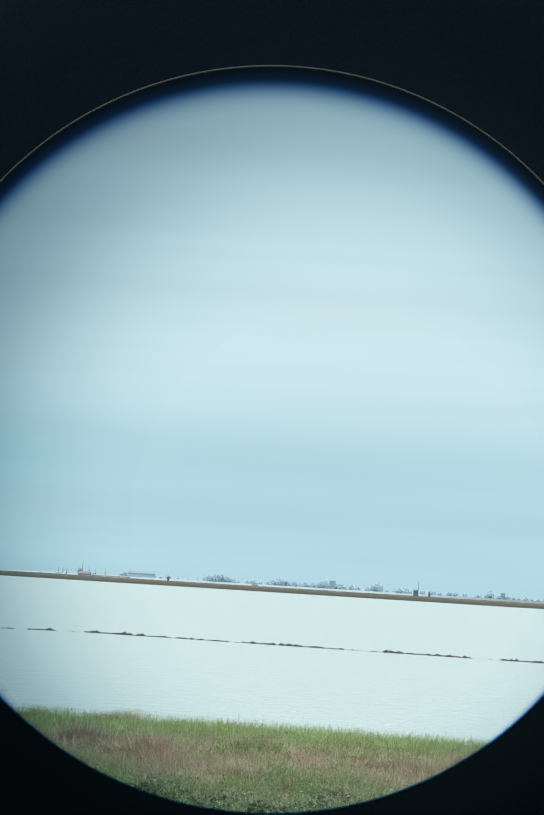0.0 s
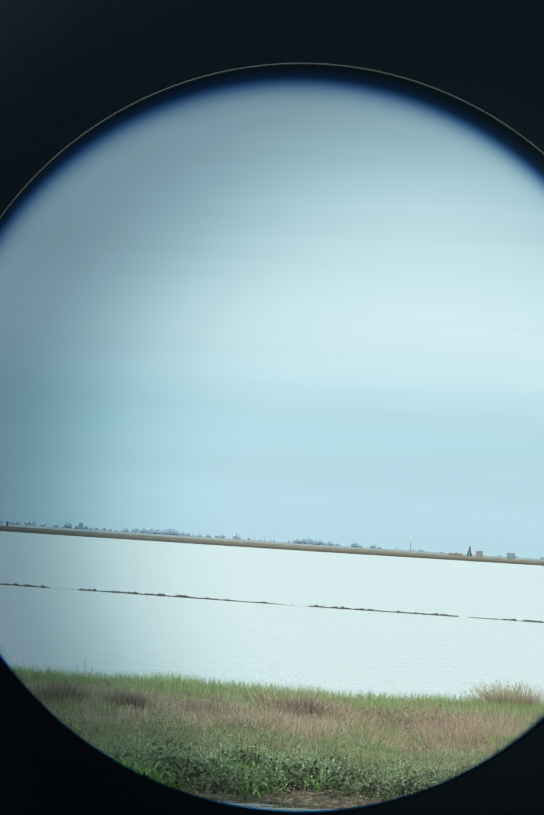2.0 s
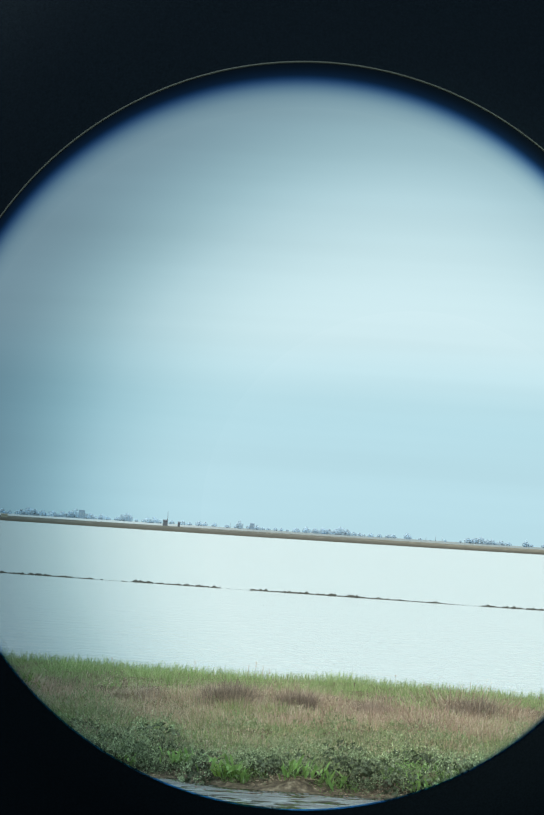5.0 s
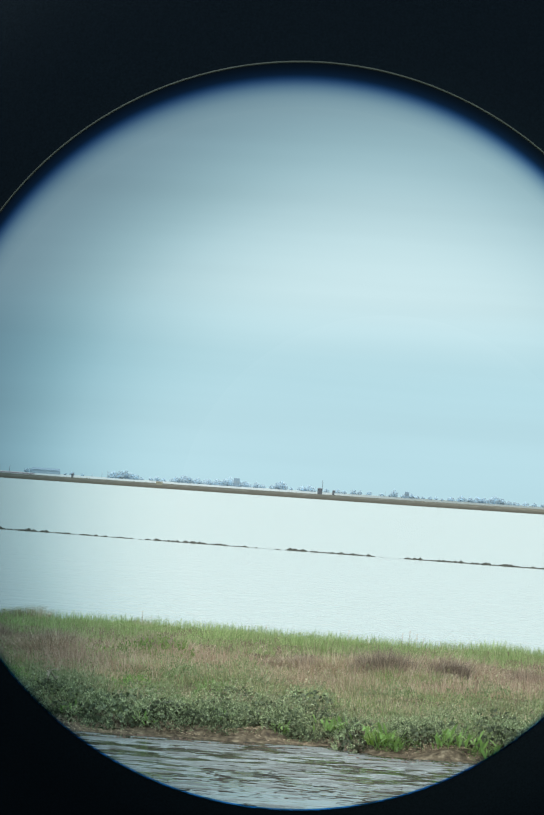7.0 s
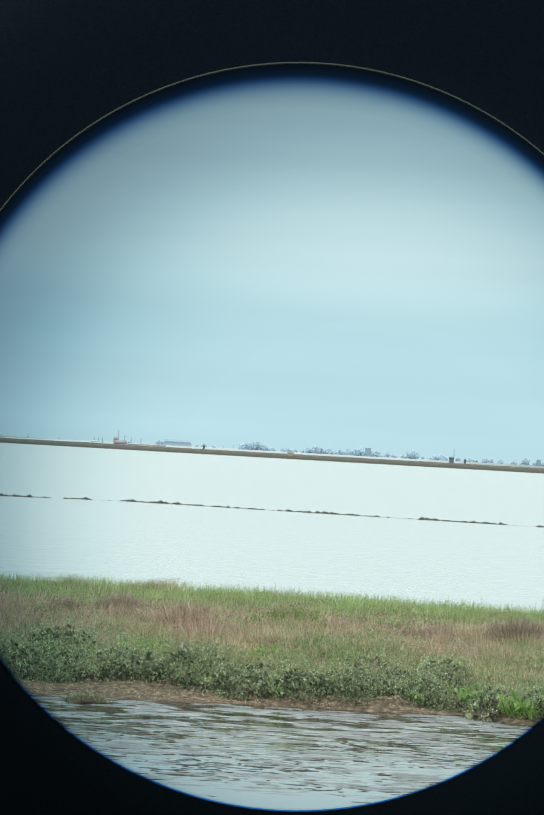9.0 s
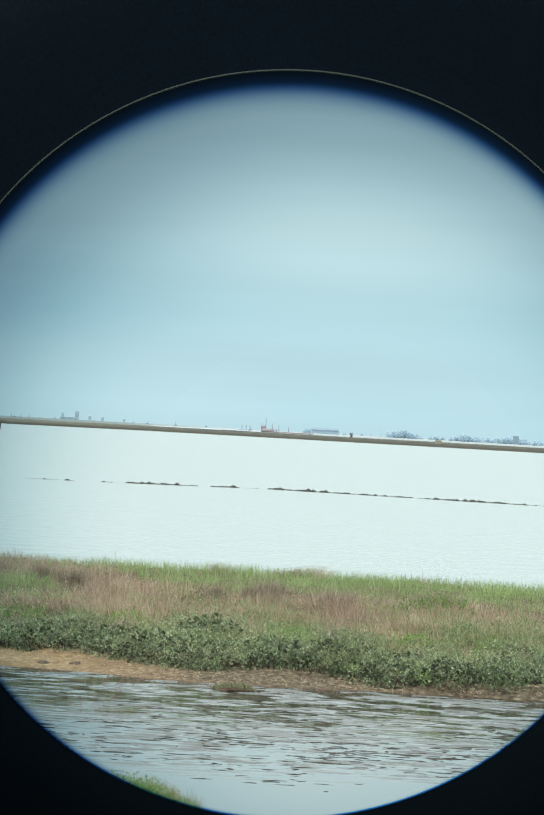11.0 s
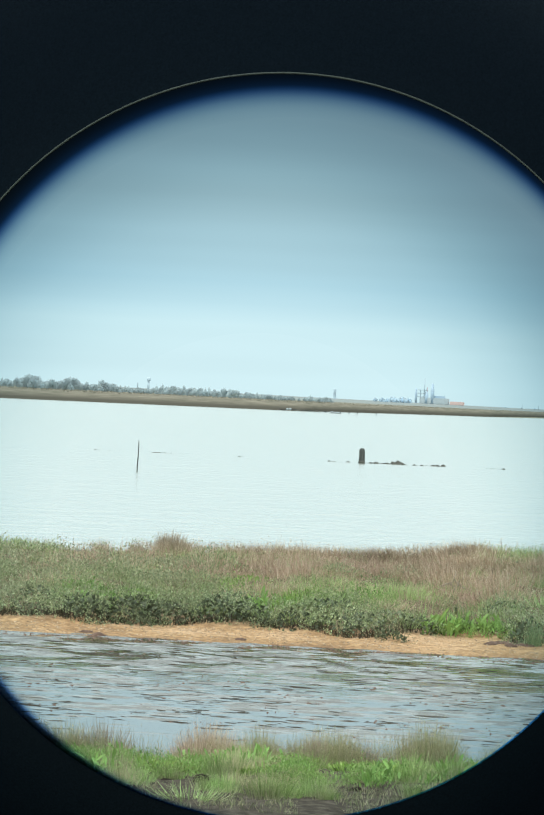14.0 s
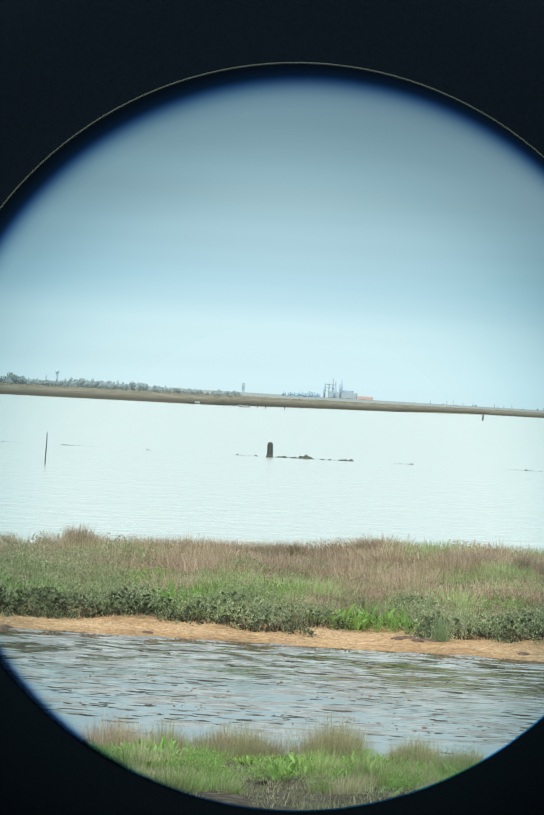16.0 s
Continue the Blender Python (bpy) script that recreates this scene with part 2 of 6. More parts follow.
# FAR and WOODLEAF colours here are paled towards blue as painted haze
FARLEAF = leafy("hazed_foliage", ((0.0, (0.60, 0.71, 0.79)), (1.0, (0.63, 0.74, 0.82))), per_object=0.05, trans=0.6, rough=1.0, haze_mix=0.46)
WOODLEAF = leafy("hazed_wood_foliage", ((0.0, (0.43, 0.505, 0.53)), (1.0, (0.47, 0.54, 0.56))), per_object=0.08, trans=0.6, rough=1.0, haze_mix=0.52)
FARTRUNK = mottled("hazed_bark", ((0.3, (0.62, 0.72, 0.79)), (0.7, (0.66, 0.76, 0.82))), 0.5)
FARGREY = mottled("hazed_concrete", ((0.3, (0.46, 0.56, 0.62)), (0.7, (0.51, 0.60, 0.66))), 0.4)
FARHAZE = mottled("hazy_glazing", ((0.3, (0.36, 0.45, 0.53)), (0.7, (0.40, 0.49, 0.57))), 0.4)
FARBLUE = mottled("hazed_blue_steel", ((0.3, (0.40, 0.51, 0.62)), (0.7, (0.45, 0.56, 0.66))), 0.4)
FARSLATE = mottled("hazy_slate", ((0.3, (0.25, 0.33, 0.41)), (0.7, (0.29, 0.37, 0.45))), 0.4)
FARDARK = mottled("hazed_dark_metal", ((0.3, (0.31, 0.37, 0.41)), (0.7, (0.35, 0.41, 0.45))), 0.6)
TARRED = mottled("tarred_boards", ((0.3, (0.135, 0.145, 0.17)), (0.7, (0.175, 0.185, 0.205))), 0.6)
FARRED = mottled("hazed_red_paint", ((0.3, (0.40, 0.33, 0.36)), (0.7, (0.44, 0.36, 0.385))), 0.5)
FARWHITE = mottled("hazed_cladding", ((0.3, (0.44, 0.50, 0.53)), (0.7, (0.52, 0.57, 0.59))), 0.3)
FARORANGE = mottled("hazed_orange_roofing", ((0.3, (0.68, 0.49, 0.46)), (0.7, (0.73, 0.53, 0.48))), 0.5)
RUBBER = mottled("matt_black_rubber", ((0.3, (0.0125, 0.0180, 0.0232)), (0.7, (0.0131, 0.0188, 0.0242))), 2000, rough=1.0, spec=0.02)
BRASS, _t, _b = material("dull_brass", 0.5)
_b.inputs["Base Color"].default_value = (0.19, 0.18, 0.13, 1)

# ground: sand and shell by the water, darker earth under the plants
GROUND, t, b = material("shore_ground", 0.95, 0.04)
n1 = noise_node(t, 0.9, 6)
n2 = noise_node(t, 16, 4)
sand = ramp_node(t, ((0.30, (0.24, 0.15, 0.085)), (0.5, (0.37, 0.24, 0.13)), (0.72, (0.49, 0.34, 0.21))), n1).outputs[0]
grit = ramp_node(t, ((0.35, (0.62, 0.58, 0.55)), (0.55, (1.0, 1.0, 1.0)), (0.68, (1.35, 1.35, 1.3))), n2).outputs[0]
sand = blend(t, sand, grit, 1.0, "MULTIPLY")
shingle = ramp_node(t, ((0.35, (0.06, 0.047, 0.035)), (0.55, (0.14, 0.11, 0.075)), (0.7, (0.27, 0.22, 0.155))), n2).outputs[0]
earth = ramp_node(t, ((0.3, (0.075, 0.06, 0.04)), (0.7, (0.19, 0.15, 0.10))), n2).outputs[0]
geo = t.nodes.new("ShaderNodeNewGeometry")
sx = t.nodes.new("ShaderNodeSeparateXYZ")
t.links.new(geo.outputs["Position"], sx.inputs[0])
east = t.nodes.new("ShaderNodeMapRange")
east.inputs["From Min"].default_value, east.inputs["From Max"].default_value = -3.4, -1.6
t.links.new(sx.outputs["X"], east.inputs["Value"])
sand = blend(t, sand, shingle, east.outputs[0])
hz = t.nodes.new("ShaderNodeMapRange")
hz.inputs["From Min"].default_value, hz.inputs["From Max"].default_value = 0.09, 0.17
t.links.new(sx.outputs["Z"], hz.inputs["Value"])
ground_c = blend(t, sand, earth, hz.outputs[0])
# the far shore is dry reed and stubble
far = t.nodes.new("ShaderNodeMapRange")
far.inputs["From Min"].default_value, far.inputs["From Max"].default_value = 300, 420
t.links.new(sx.outputs["Y"], far.inputs["Value"])
stub = noise_node(t, 0.25, 6, (0.25, 0.4, 3))
stubble = ramp_node(t, ((0.3, (0.13, 0.135, 0.105)), (0.5, (0.22, 0.21, 0.155)), (0.7, (0.29, 0.275, 0.205))), stub).outputs[0]
nearmud = t.nodes.new("ShaderNodeMapRange")
nearmud.inputs["From Min"].default_value, nearmud.inputs["From Max"].default_value = 38, 36
t.links.new(sx.outputs["Y"], nearmud.inputs["Value"])
mud = ramp_node(t, ((0.3, (0.03, 0.026, 0.02)), (0.55, (0.075, 0.062, 0.048)), (0.75, (0.15, 0.13, 0.105))), n2).outputs[0]
ground_c = blend(t, ground_c, mud, nearmud.outputs[0])
# far off the ground pales: haze painted into its colour
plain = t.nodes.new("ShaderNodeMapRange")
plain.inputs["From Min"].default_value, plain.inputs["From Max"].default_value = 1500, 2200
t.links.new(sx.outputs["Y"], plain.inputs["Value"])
hazed_plain = ramp_node(t, ((0.3, (0.19, 0.215, 0.21)), (0.7, (0.27, 0.295, 0.29))), stub).outputs[0]
# the hazed strip is whiter east of the works, duller west of it
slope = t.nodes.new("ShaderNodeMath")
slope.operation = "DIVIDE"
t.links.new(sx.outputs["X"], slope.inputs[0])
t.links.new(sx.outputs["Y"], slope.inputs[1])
pale_east = t.nodes.new("ShaderNodeMapRange")
pale_east.inputs["From Min"].default_value, pale_east.inputs["From Max"].default_value = -0.048, -0.028
t.links.new(slope.outputs[0], pale_east.inputs["Value"])
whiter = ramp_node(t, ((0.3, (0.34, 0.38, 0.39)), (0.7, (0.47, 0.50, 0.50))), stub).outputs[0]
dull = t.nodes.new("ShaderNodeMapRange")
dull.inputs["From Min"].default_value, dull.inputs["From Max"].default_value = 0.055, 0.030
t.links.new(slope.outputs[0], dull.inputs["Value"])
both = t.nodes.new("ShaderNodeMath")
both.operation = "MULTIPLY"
t.links.new(pale_east.outputs[0], both.inputs[0])
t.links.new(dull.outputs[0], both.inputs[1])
hazed_plain = blend(t, hazed_plain, whiter, both.outputs[0])
stubble = blend(t, stubble, hazed_plain, plain.outputs[0])
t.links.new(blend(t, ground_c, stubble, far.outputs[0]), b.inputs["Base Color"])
bump(t, b, n2, 0.7, 0.02)


def water_material(name, base, rough, waves):
    m, t, b = material(name, rough, 0.5)
    b.inputs["IOR"].default_value = 1.4
    b.inputs["Base Color"].default_value = (*base, 1)
    h = None
    for scale, stretch, amount in waves:
        f = noise_node(t, scale, 3, stretch)
        k = t.nodes.new("ShaderNodeMath")
        k.operation = "MULTIPLY"
        k.inputs[1].default_value = amount
        t.links.new(f, k.inputs[0])
        if h is None:
            h = k.outputs[0]
        else:
            a = t.nodes.new("ShaderNodeMath")
            t.links.new(h, a.inputs[0])
            t.links.new(k.outputs[0], a.inputs[1])
            h = a.outputs[0]
    if h is not None:
        bump(t, b, h, 1.0, 1.0)
    return m


LAGOON = water_material("lagoon_water", (0.34, 0.37, 0.34), 0.17, ((0.35, (1, 0.6, 1), 0.14), (1.2, (1, 0.6, 1), 0.20), (6.0, (1, 0.35, 1), 0.050)))
CHANNEL = water_material("shallow_channel_water", (0.038, 0.035, 0.025), 0.05, ((1.0, (2.4, 4.0, 1), 0.0008), (1.0, (7, 12, 1), 0.0003)))


# ---- mesh helpers ----
def obj(name, bm, mat, parent=None, label="", smooth=True):
    me = bpy.data.meshes.new(name)
    bm.to_mesh(me)
    bm.free()
    return mesh_obj(name, me, mat, parent, label, smooth)


def mesh_obj(name, me, mat, parent=None, label="", smooth=True):
    if mat is not None:
        me.materials.append(mat)
    if smooth and len(me.polygons):
        me.polygons.foreach_set("use_smooth", [True] * len(me.polygons))
    ob = new(name, me)
    if parent is not None:
        ob.parent = parent
    if label:
        ob["label"] = label
    return ob


def part(name, bm, mat, parent, label="", smooth=True):
    return obj(name, bm, mat, parent, label, smooth)


def thing(name, place, label, category, group="", kind=""):
    e = new(name)
    e.empty_display_size = 0.1
    e.matrix_basis = place if isinstance(place, Matrix) else Matrix.Translation(place)
    return tagged(e, label, category, group, kind)


def soup(name, verts, faces):
    me = bpy.data.meshes.new(name)
    me.from_pydata(np.asarray(verts).reshape(-1, 3).tolist(), [], faces)
    me.update()
    return me


def box_bm(sx_, sy_, sz_, bevel=0.0, at=(0, 0, 0)):
    """A box that stands on its base point, edges rounded."""
    bm = bmesh.new()
    bmesh.ops.create_cube(bm, size=1)
    bmesh.ops.transform(bm, matrix=Matrix.Translation((at[0], at[1], at[2] + sz_ / 2)) @ Matrix.Diagonal((sx_, sy_, sz_, 1)), verts=bm.verts)
    if bevel:
        bmesh.ops.bevel(bm, geom=bm.edges[:], offset=bevel, segments=2, affect="EDGES")
    return bm


def tube_bm(points, radii, sides=7):
    """A tapered round stem along points."""
    bm = bmesh.new()
    rings = []
    ref = Vector((0.31, 0.94, 0.13))
    for k, p in enumerate(points):
        p = Vector(p)
        a, c = Vector(points[max(k - 1, 0)]), Vector(points[min(k + 1, len(points) - 1)])
        way = (c - a).normalized()
        u = (ref - way * ref.dot(way)).normalized()
        v = way.cross(u)
        r = radii[k] if isinstance(radii, (list, tuple)) else radii
        rings.append([bm.verts.new(p + r * math.cos(6.2832 * s / sides) * u + r * math.sin(6.2832 * s / sides) * v) for s in range(sides)])
    for lo, hi in zip(rings, rings[1:]):
        for s in range(sides):
            bm.faces.new((lo[s], lo[(s + 1) % sides], hi[(s + 1) % sides], hi[s]))
    bm.faces.new(rings[0][::-1])
    bm.faces.new(rings[-1])
    return bm


def rock_bm(rng, size, flat=0.6, sub=2, rough=0.35):
    bm = bmesh.new()
    bmesh.ops.create_icosphere(bm, subdivisions=sub, radius=1)
    off = Vector((rng.uniform(0, 50), rng.uniform(0, 50), rng.uniform(0, 50)))
    for v in bm.verts:
        k = 1 + rough * noise.noise(v.co * 1.3 + off) + 0.5 * rough * noise.noise(v.co * 3.1 + off)
        v.co = Vector((v.co.x * k * size[0], v.co.y * k * size[1], max(v.co.z * k, -0.35) * size[2] * flat))
    return bm


def blades(rng, roots, height, width, lean, segs=2, curl=0.4):
    """Many grass blades in one mesh: roots is n x 3; height, width and lean are (low, high)."""
    n = len(roots)
    h = rng.uniform(height[0], height[1], n)
    w = rng.uniform(width[0], width[1], n) / 2
    az = rng.uniform(0, 2 * np.pi, n)
    turn = rng.uniform(0, 2 * np.pi, n)
    ln = rng.uniform(lean[0], lean[1], n)
    side = np.stack([np.cos(turn), np.sin(turn), np.zeros(n)], 1) * w[:, None]
    out = np.stack([np.cos(az), np.sin(az), np.zeros(n)], 1)
    rows_ = []
    for k in range(segs + 1):
        f = k / segs
        mid = roots + out * (ln * h * (f * (1 - curl) + curl * f * f))[:, None]
        mid[:, 2] += h * f * (1 - 0.25 * ln * f)
        if k < segs:
            taper = 1 - 0.55 * f
            rows_ += [mid - side * taper, mid + side * taper]
        else:
            rows_ += [mid]
    per = 2 * segs + 1
    verts = np.stack(rows_, 1).reshape(-1, 3)
    faces = []
    for i in range(n):
        o = i * per
        for k in range(segs - 1):
            faces.append((o + 2 * k, o + 2 * k + 1, o + 2 * k + 3, o + 2 * k + 2))
        faces.append((o + 2 * segs - 2, o + 2 * segs - 1, o + 2 * segs))
    return verts, faces


def strands(rng, roots, h, w, out, segs=3, droop=0.35, belly=0.0):
    """Stems or strap leaves in one mesh: each rises h from its root and bends the way of out (n x 2)."""
    n = len(roots)
    turn = rng.uniform(0, 2 * np.pi, n)
    side = np.stack([np.cos(turn), np.sin(turn), np.zeros(n)], 1) * (w / 2)[:, None]
    rows_ = []
    for k in range(segs + 1):
        f = k / segs
        mid = roots.copy()
        mid[:, :2] += out * (h * (f * (1 - droop) + droop * f * f))[:, None]
        mid[:, 2] += h * f * (1 - 0.3 * droop * np.hypot(out[:, 0], out[:, 1]) * f)
        if k < segs:
            wide = 1 - 0.6 * f + belly * 4 * f * (1 - f)
            rows_ += [mid - side * wide, mid + side * wide]
        else:
            rows_ += [mid]
    per = 2 * segs + 1
    verts = np.stack(rows_, 1).reshape(-1, 3)
    o = np.arange(n) * per
    faces = []
    for k in range(segs - 1):
        faces += np.stack([o + 2 * k, o + 2 * k + 1, o + 2 * k + 3, o + 2 * k + 2], 1).tolist()
    faces += np.stack([o + 2 * segs - 2, o + 2 * segs - 1, o + 2 * segs], 1).tolist()
    return verts, faces


def dome(rng, n, r, h, spread=0.8):
    """Roots, heights and leans of a rounded clump of n stems."""
    rho, a = np.sqrt(rng.rand(n)), rng.uniform(0, 6.2832, n)
    ring = np.stack([np.cos(a), np.sin(a)], 1)
    roots = np.concatenate([ring * (rho * r)[:, None], np.full((n, 1), -0.02)], 1)
    hs = h * (1 - 0.45 * rho ** 2) * rng.uniform(0.5, 1.0, n)
    out = ring * (spread * rho ** 1.5)[:, None] + rng.normal(0, 0.10, (n, 2))
    return roots, hs, out


def leaves(rng, centres, length, width, up=0.4):
    """Small pointed-oval leaves, each folded along its midrib, at the given places."""
    n = len(centres)
    L = rng.uniform(length[0], length[1], n)[:, None]
    w = rng.uniform(width[0], width[1], n)[:, None]
    d = rng.normal(size=(n, 3))
    d[:, 2] = np.abs(d[:, 2]) * 0.6 + up
    d /= np.linalg.norm(d, axis=1)[:, None]
    s = np.cross(d, rng.normal(size=(n, 3)))
    s /= np.linalg.norm(s, axis=1)[:, None]
    nrm = np.cross(d, s)
    b0 = centres
    mid = centres + d * L * 0.5
    tip = centres + d * L
    l1 = mid + s * w * 0.5 + nrm * w * 0.15
    r1 = mid - s * w * 0.5 + nrm * w * 0.15
    verts = np.stack([b0, r1, tip, l1], 1).reshape(-1, 3)
    faces = []
    for i in range(n):
        o = 4 * i
        faces += [(o, o + 1, o + 2), (o, o + 2, o + 3)]
    return verts, faces


def lerp_table(table):
    xs, ys = [a for a, _ in table], [b for _, b in table]
    return lambda v: np.interp(v, xs, ys)


# ---- the lie of the land ----
# front edge of the marsh bank: waterline, foot of the shrubs, top of the plants
SHORE = lerp_table(((-2500, 53.4), (-1476, 53.3), (-986, 53.2), (-776, 52.0), (-290, 52.3), (41, 52.3), (135, 51.2), (1500, 51.0)))
FOOT = lerp_table(((-2500, 54.2), (-1968, 54.3), (-1694, 55.0), (-1477, 54.1), (-1305, 56.2), (-1163, 55.0), (-986, 54.9), (-777, 53.2), (-512, 52.9), (-290, 52.5), (41, 52.6), (135, 51.4), (1500, 51.3)))
CREST = lerp_table(((-2500, 0.67), (-1981, 0.64), (-1900, 0.66), (-1848, 0.70), (-1790, 0.67), (-1656, 0.69), (-1489, 0.71), (-1400, 0.74), (-1292, 0.84), (-1138, 0.86), (-729, 0.875), (-287, 0.86), (167, 0.82), (410, 0.83), (688, 0.78), (951, 0.84), (1500, 0.82)))
SHRUB = lerp_table(((-2500, 0.36), (-1973, 0.35), (-1841, 0.43), (-1484, 0.39), (-1164, 0.38), (-986, 0.40), (-706, 0.39), (-419, 0.36), (-96, 0.30), (95, 0.32), (281, 0.38), (1500, 0.4)))
TOPLINE = 62.0
# lower edge of the clean grass band along the top
LAWN = lerp_table(((-2500, 63.5), (-1262, 63.5), (-1238, 60.6), (-1172, 60.9), (-1150, 63.5), (-1085, 63.5), (-1040, 61.3), (-880, 61.2), (-740, 59.8), (-450, 59.4), (0, 60.2), (110, 60.1), (380, 59.5), (600, 60.2), (1350, 60.2)))
# the far shore, bearing and distance
FARSHORE = lerp_table(((-9000, 420), (-3200, 560), (-2106, 700), (-1608, 800), (-1266, 1075), (-1104, 1330), (-837, 1430), (165, 1340), (580, 1400), (1003, 1560), (9000, 1800)))


def land(X, Y):
    """Height of the ground over the water, for arrays of x and y."""
    B = np.arctan2(X, np.maximum(Y, 1)) / UNIT - 400
    R = np.hypot(X, Y)
    z = np.full_like(X, -0.35)
    # marsh bank
    s, f, c = SHORE(B), FOOT(B), CREST(B) - 0.11
    wob = 0.18 * np.sin(X * 3.1 + 1.0) + 0.10 * np.sin(X * 7.3)
    s, f = s + 0.4 * wob, f + wob
    bank = np.where(R < s, -0.35 + 0.35 * np.clip((R - s + 4.5) / 4.5, 0, 1) ** 2,
           np.where(R < f, 0.085 * (R - s) / np.maximum(f - s, 0.1),
           np.where(R < TOPLINE, 0.10 + (c - 0.10) * np.clip((R - f) / (TOPLINE - f), 0, 1) ** 0.8,
                    c - (c + 0.4) * np.clip((R - TOPLINE - 0.6) / 4.5, 0, 1))))
    z = np.maximum(z, bank)
    # near shore
    edge = 35.2 + 0.35 * np.sin(X * 1.7) + 0.2 * np.sin(X * 4.1)
    edge = edge - 5.2 * np.clip((X + 1.25) / 0.7, 0, 1)
    near = np.where(R < edge, np.minimum(0.10 * (edge - R), 0.16) + np.clip((24 - R) / 14, 0, 1) * 0.74, -0.12 * (R - edge))
    z = np.maximum(z, np.maximum(near, -0.35))
    # the plain behind the far bank
    fs = FARSHORE(B)
    z = np.where(R > fs + 25, 0.45, z)
    return z




def grid_mesh(name, xs, ys, height):
    X, Y = np.meshgrid(xs, ys)
    Z = height(X, Y)
    verts = np.stack([X, Y, Z], -1).reshape(-1, 3)
    nx, ny = len(xs), len(ys)
    i = np.arange((ny - 1) * (nx - 1))
    r, c = i // (nx - 1), i % (nx - 1)
    a = r * nx + c
    faces = np.stack([a, a + 1, a + nx + 1, a + nx], 1)
    me = bpy.data.meshes.new(name)
    me.vertices.add(len(verts))
    me.vertices.foreach_set("co", verts.ravel())
    me.loops.add(faces.size)
    me.loops.foreach_set("vertex_index", faces.ravel())
    me.polygons.add(len(faces))
    me.polygons.foreach_set("loop_start", np.arange(len(faces)) * 4)
    me.update()
    me.validate()
    return me


def steps(*runs):
    out = []
    for a, b, n in runs:
        out += list(np.linspace(a, b, n, endpoint=False))
    return np.array(out + [runs[-1][1]])


gx = steps((-4900, -900, 24), (-900, -300, 60), (-300, -16, 40), (-16, 12, 135), (12, 300, 40), (300, 900, 60), (900, 4900, 24))
gy = steps((-400, 10, 6), (10, 29, 10), (29, 37, 44), (37, 49, 10), (49, 67, 104), (67, 300, 20), (300, 1700, 40), (1700, 4900, 20))


def ground_height(X, Y):
    z = land(X, Y)
    rough = 0.02 * np.sin(X * 9.1 + 2 * np.sin(Y * 3.3)) * np.sin(Y * 7.7 + 1.3 * np.sin(X * 2.1))
    mound = 0.050 * np.sin(X * 4.3 + 1.7 * np.sin(Y * 2.1)) * np.sin(Y * 2.9 + 1.1 * np.sin(X * 1.7)) + 0.02 * np.sin(X * 1.9 + Y)
    mound = mound * np.clip((z - 0.12) / 0.15, 0, 1) * (Y > 50) * np.clip((61.4 - np.hypot(X, Y)) / 1.2, 0.25, 1)
    return z + np.where((Y > 28) & (Y < 70) & (z > 0.09), rough + mound, 0.25 * rough * (Y < 70))


ground = mesh_obj("ground", grid_mesh("ground", gx, gy, ground_height), GROUND)
tagged(ground, "sandy marsh shore and dry stubble plain around the lagoon", "ground", kind="structure")


def far_bank():
    """A low bank with a steep wet foot along the far shore, its top uneven."""
    rng = np.random.RandomState(14)
    bs = np.concatenate([np.linspace(-9000, -2800, 60, endpoint=False), np.linspace(-2800, 1600, 900, endpoint=False), np.linspace(1600, 9000, 60)])
    prof = ((-14, -0.5), (-1, -0.05), (1.0, 0.20), (4, 0.48), (9, 0.80), (16, 1.03), (24, 1.12), (40, 1.08), (60, 0.8), (80, 0.35))
    verts, faces = [], []
    for b_ in bs:
        w = 1.2 * math.sin(b_ * 0.011) + 0.5 * math.sin(b_ * 0.041)
        k = 1.10 + 0.09 * min(max((-900 - b_) / 500, 0), 1) + 0.02 * math.sin(b_ * 0.02 + 1) + 0.015 * math.sin(b_ * 0.057) + rng.uniform(-0.012, 0.012)
        for d_, z in prof:
            verts.append(spot(b_, float(FARSHORE(b_)) + d_ + w, z * (k if z > 0.3 else 1)))
    n = len(prof)
    for i in range(len(bs) - 1):
        for j in range(n - 1):
            o = i * n + j
            faces.append((o, o + n, o + n + 1, o + 1))
    return tagged(mesh_obj("far_bank", soup("far_bank", verts, faces), FARBANK), "low olive-brown bank along the far side of the lagoon", "bank", kind="structure")


FARBANK, t, b = material("dry_far_bank", 1.0, 0.0)
stub = noise_node(t, 1.1, 6, (0.45, 0.10, 6))
tops = ramp_node(t, ((0.32, (0.135, 0.131, 0.103)), (0.5, (0.185, 0.172, 0.137)), (0.7, (0.245, 0.223, 0.178))), stub).outputs[0]
geo = t.nodes.new("ShaderNodeNewGeometry")
sx = t.nodes.new("ShaderNodeSeparateXYZ")
t.links.new(geo.outputs["Position"], sx.inputs[0])
silt = ramp_node(t, ((0.32, (0.085, 0.088, 0.075)), (0.5, (0.125, 0.124, 0.107)), (0.7, (0.185, 0.18, 0.158))), stub).outputs[0]
east = t.nodes.new("ShaderNodeMapRange")
east.inputs["From Min"].default_value, east.inputs["From Max"].default_value = -82, -58
t.links.new(sx.outputs["X"], east.inputs["Value"])
eastend = t.nodes.new("ShaderNodeMapRange")
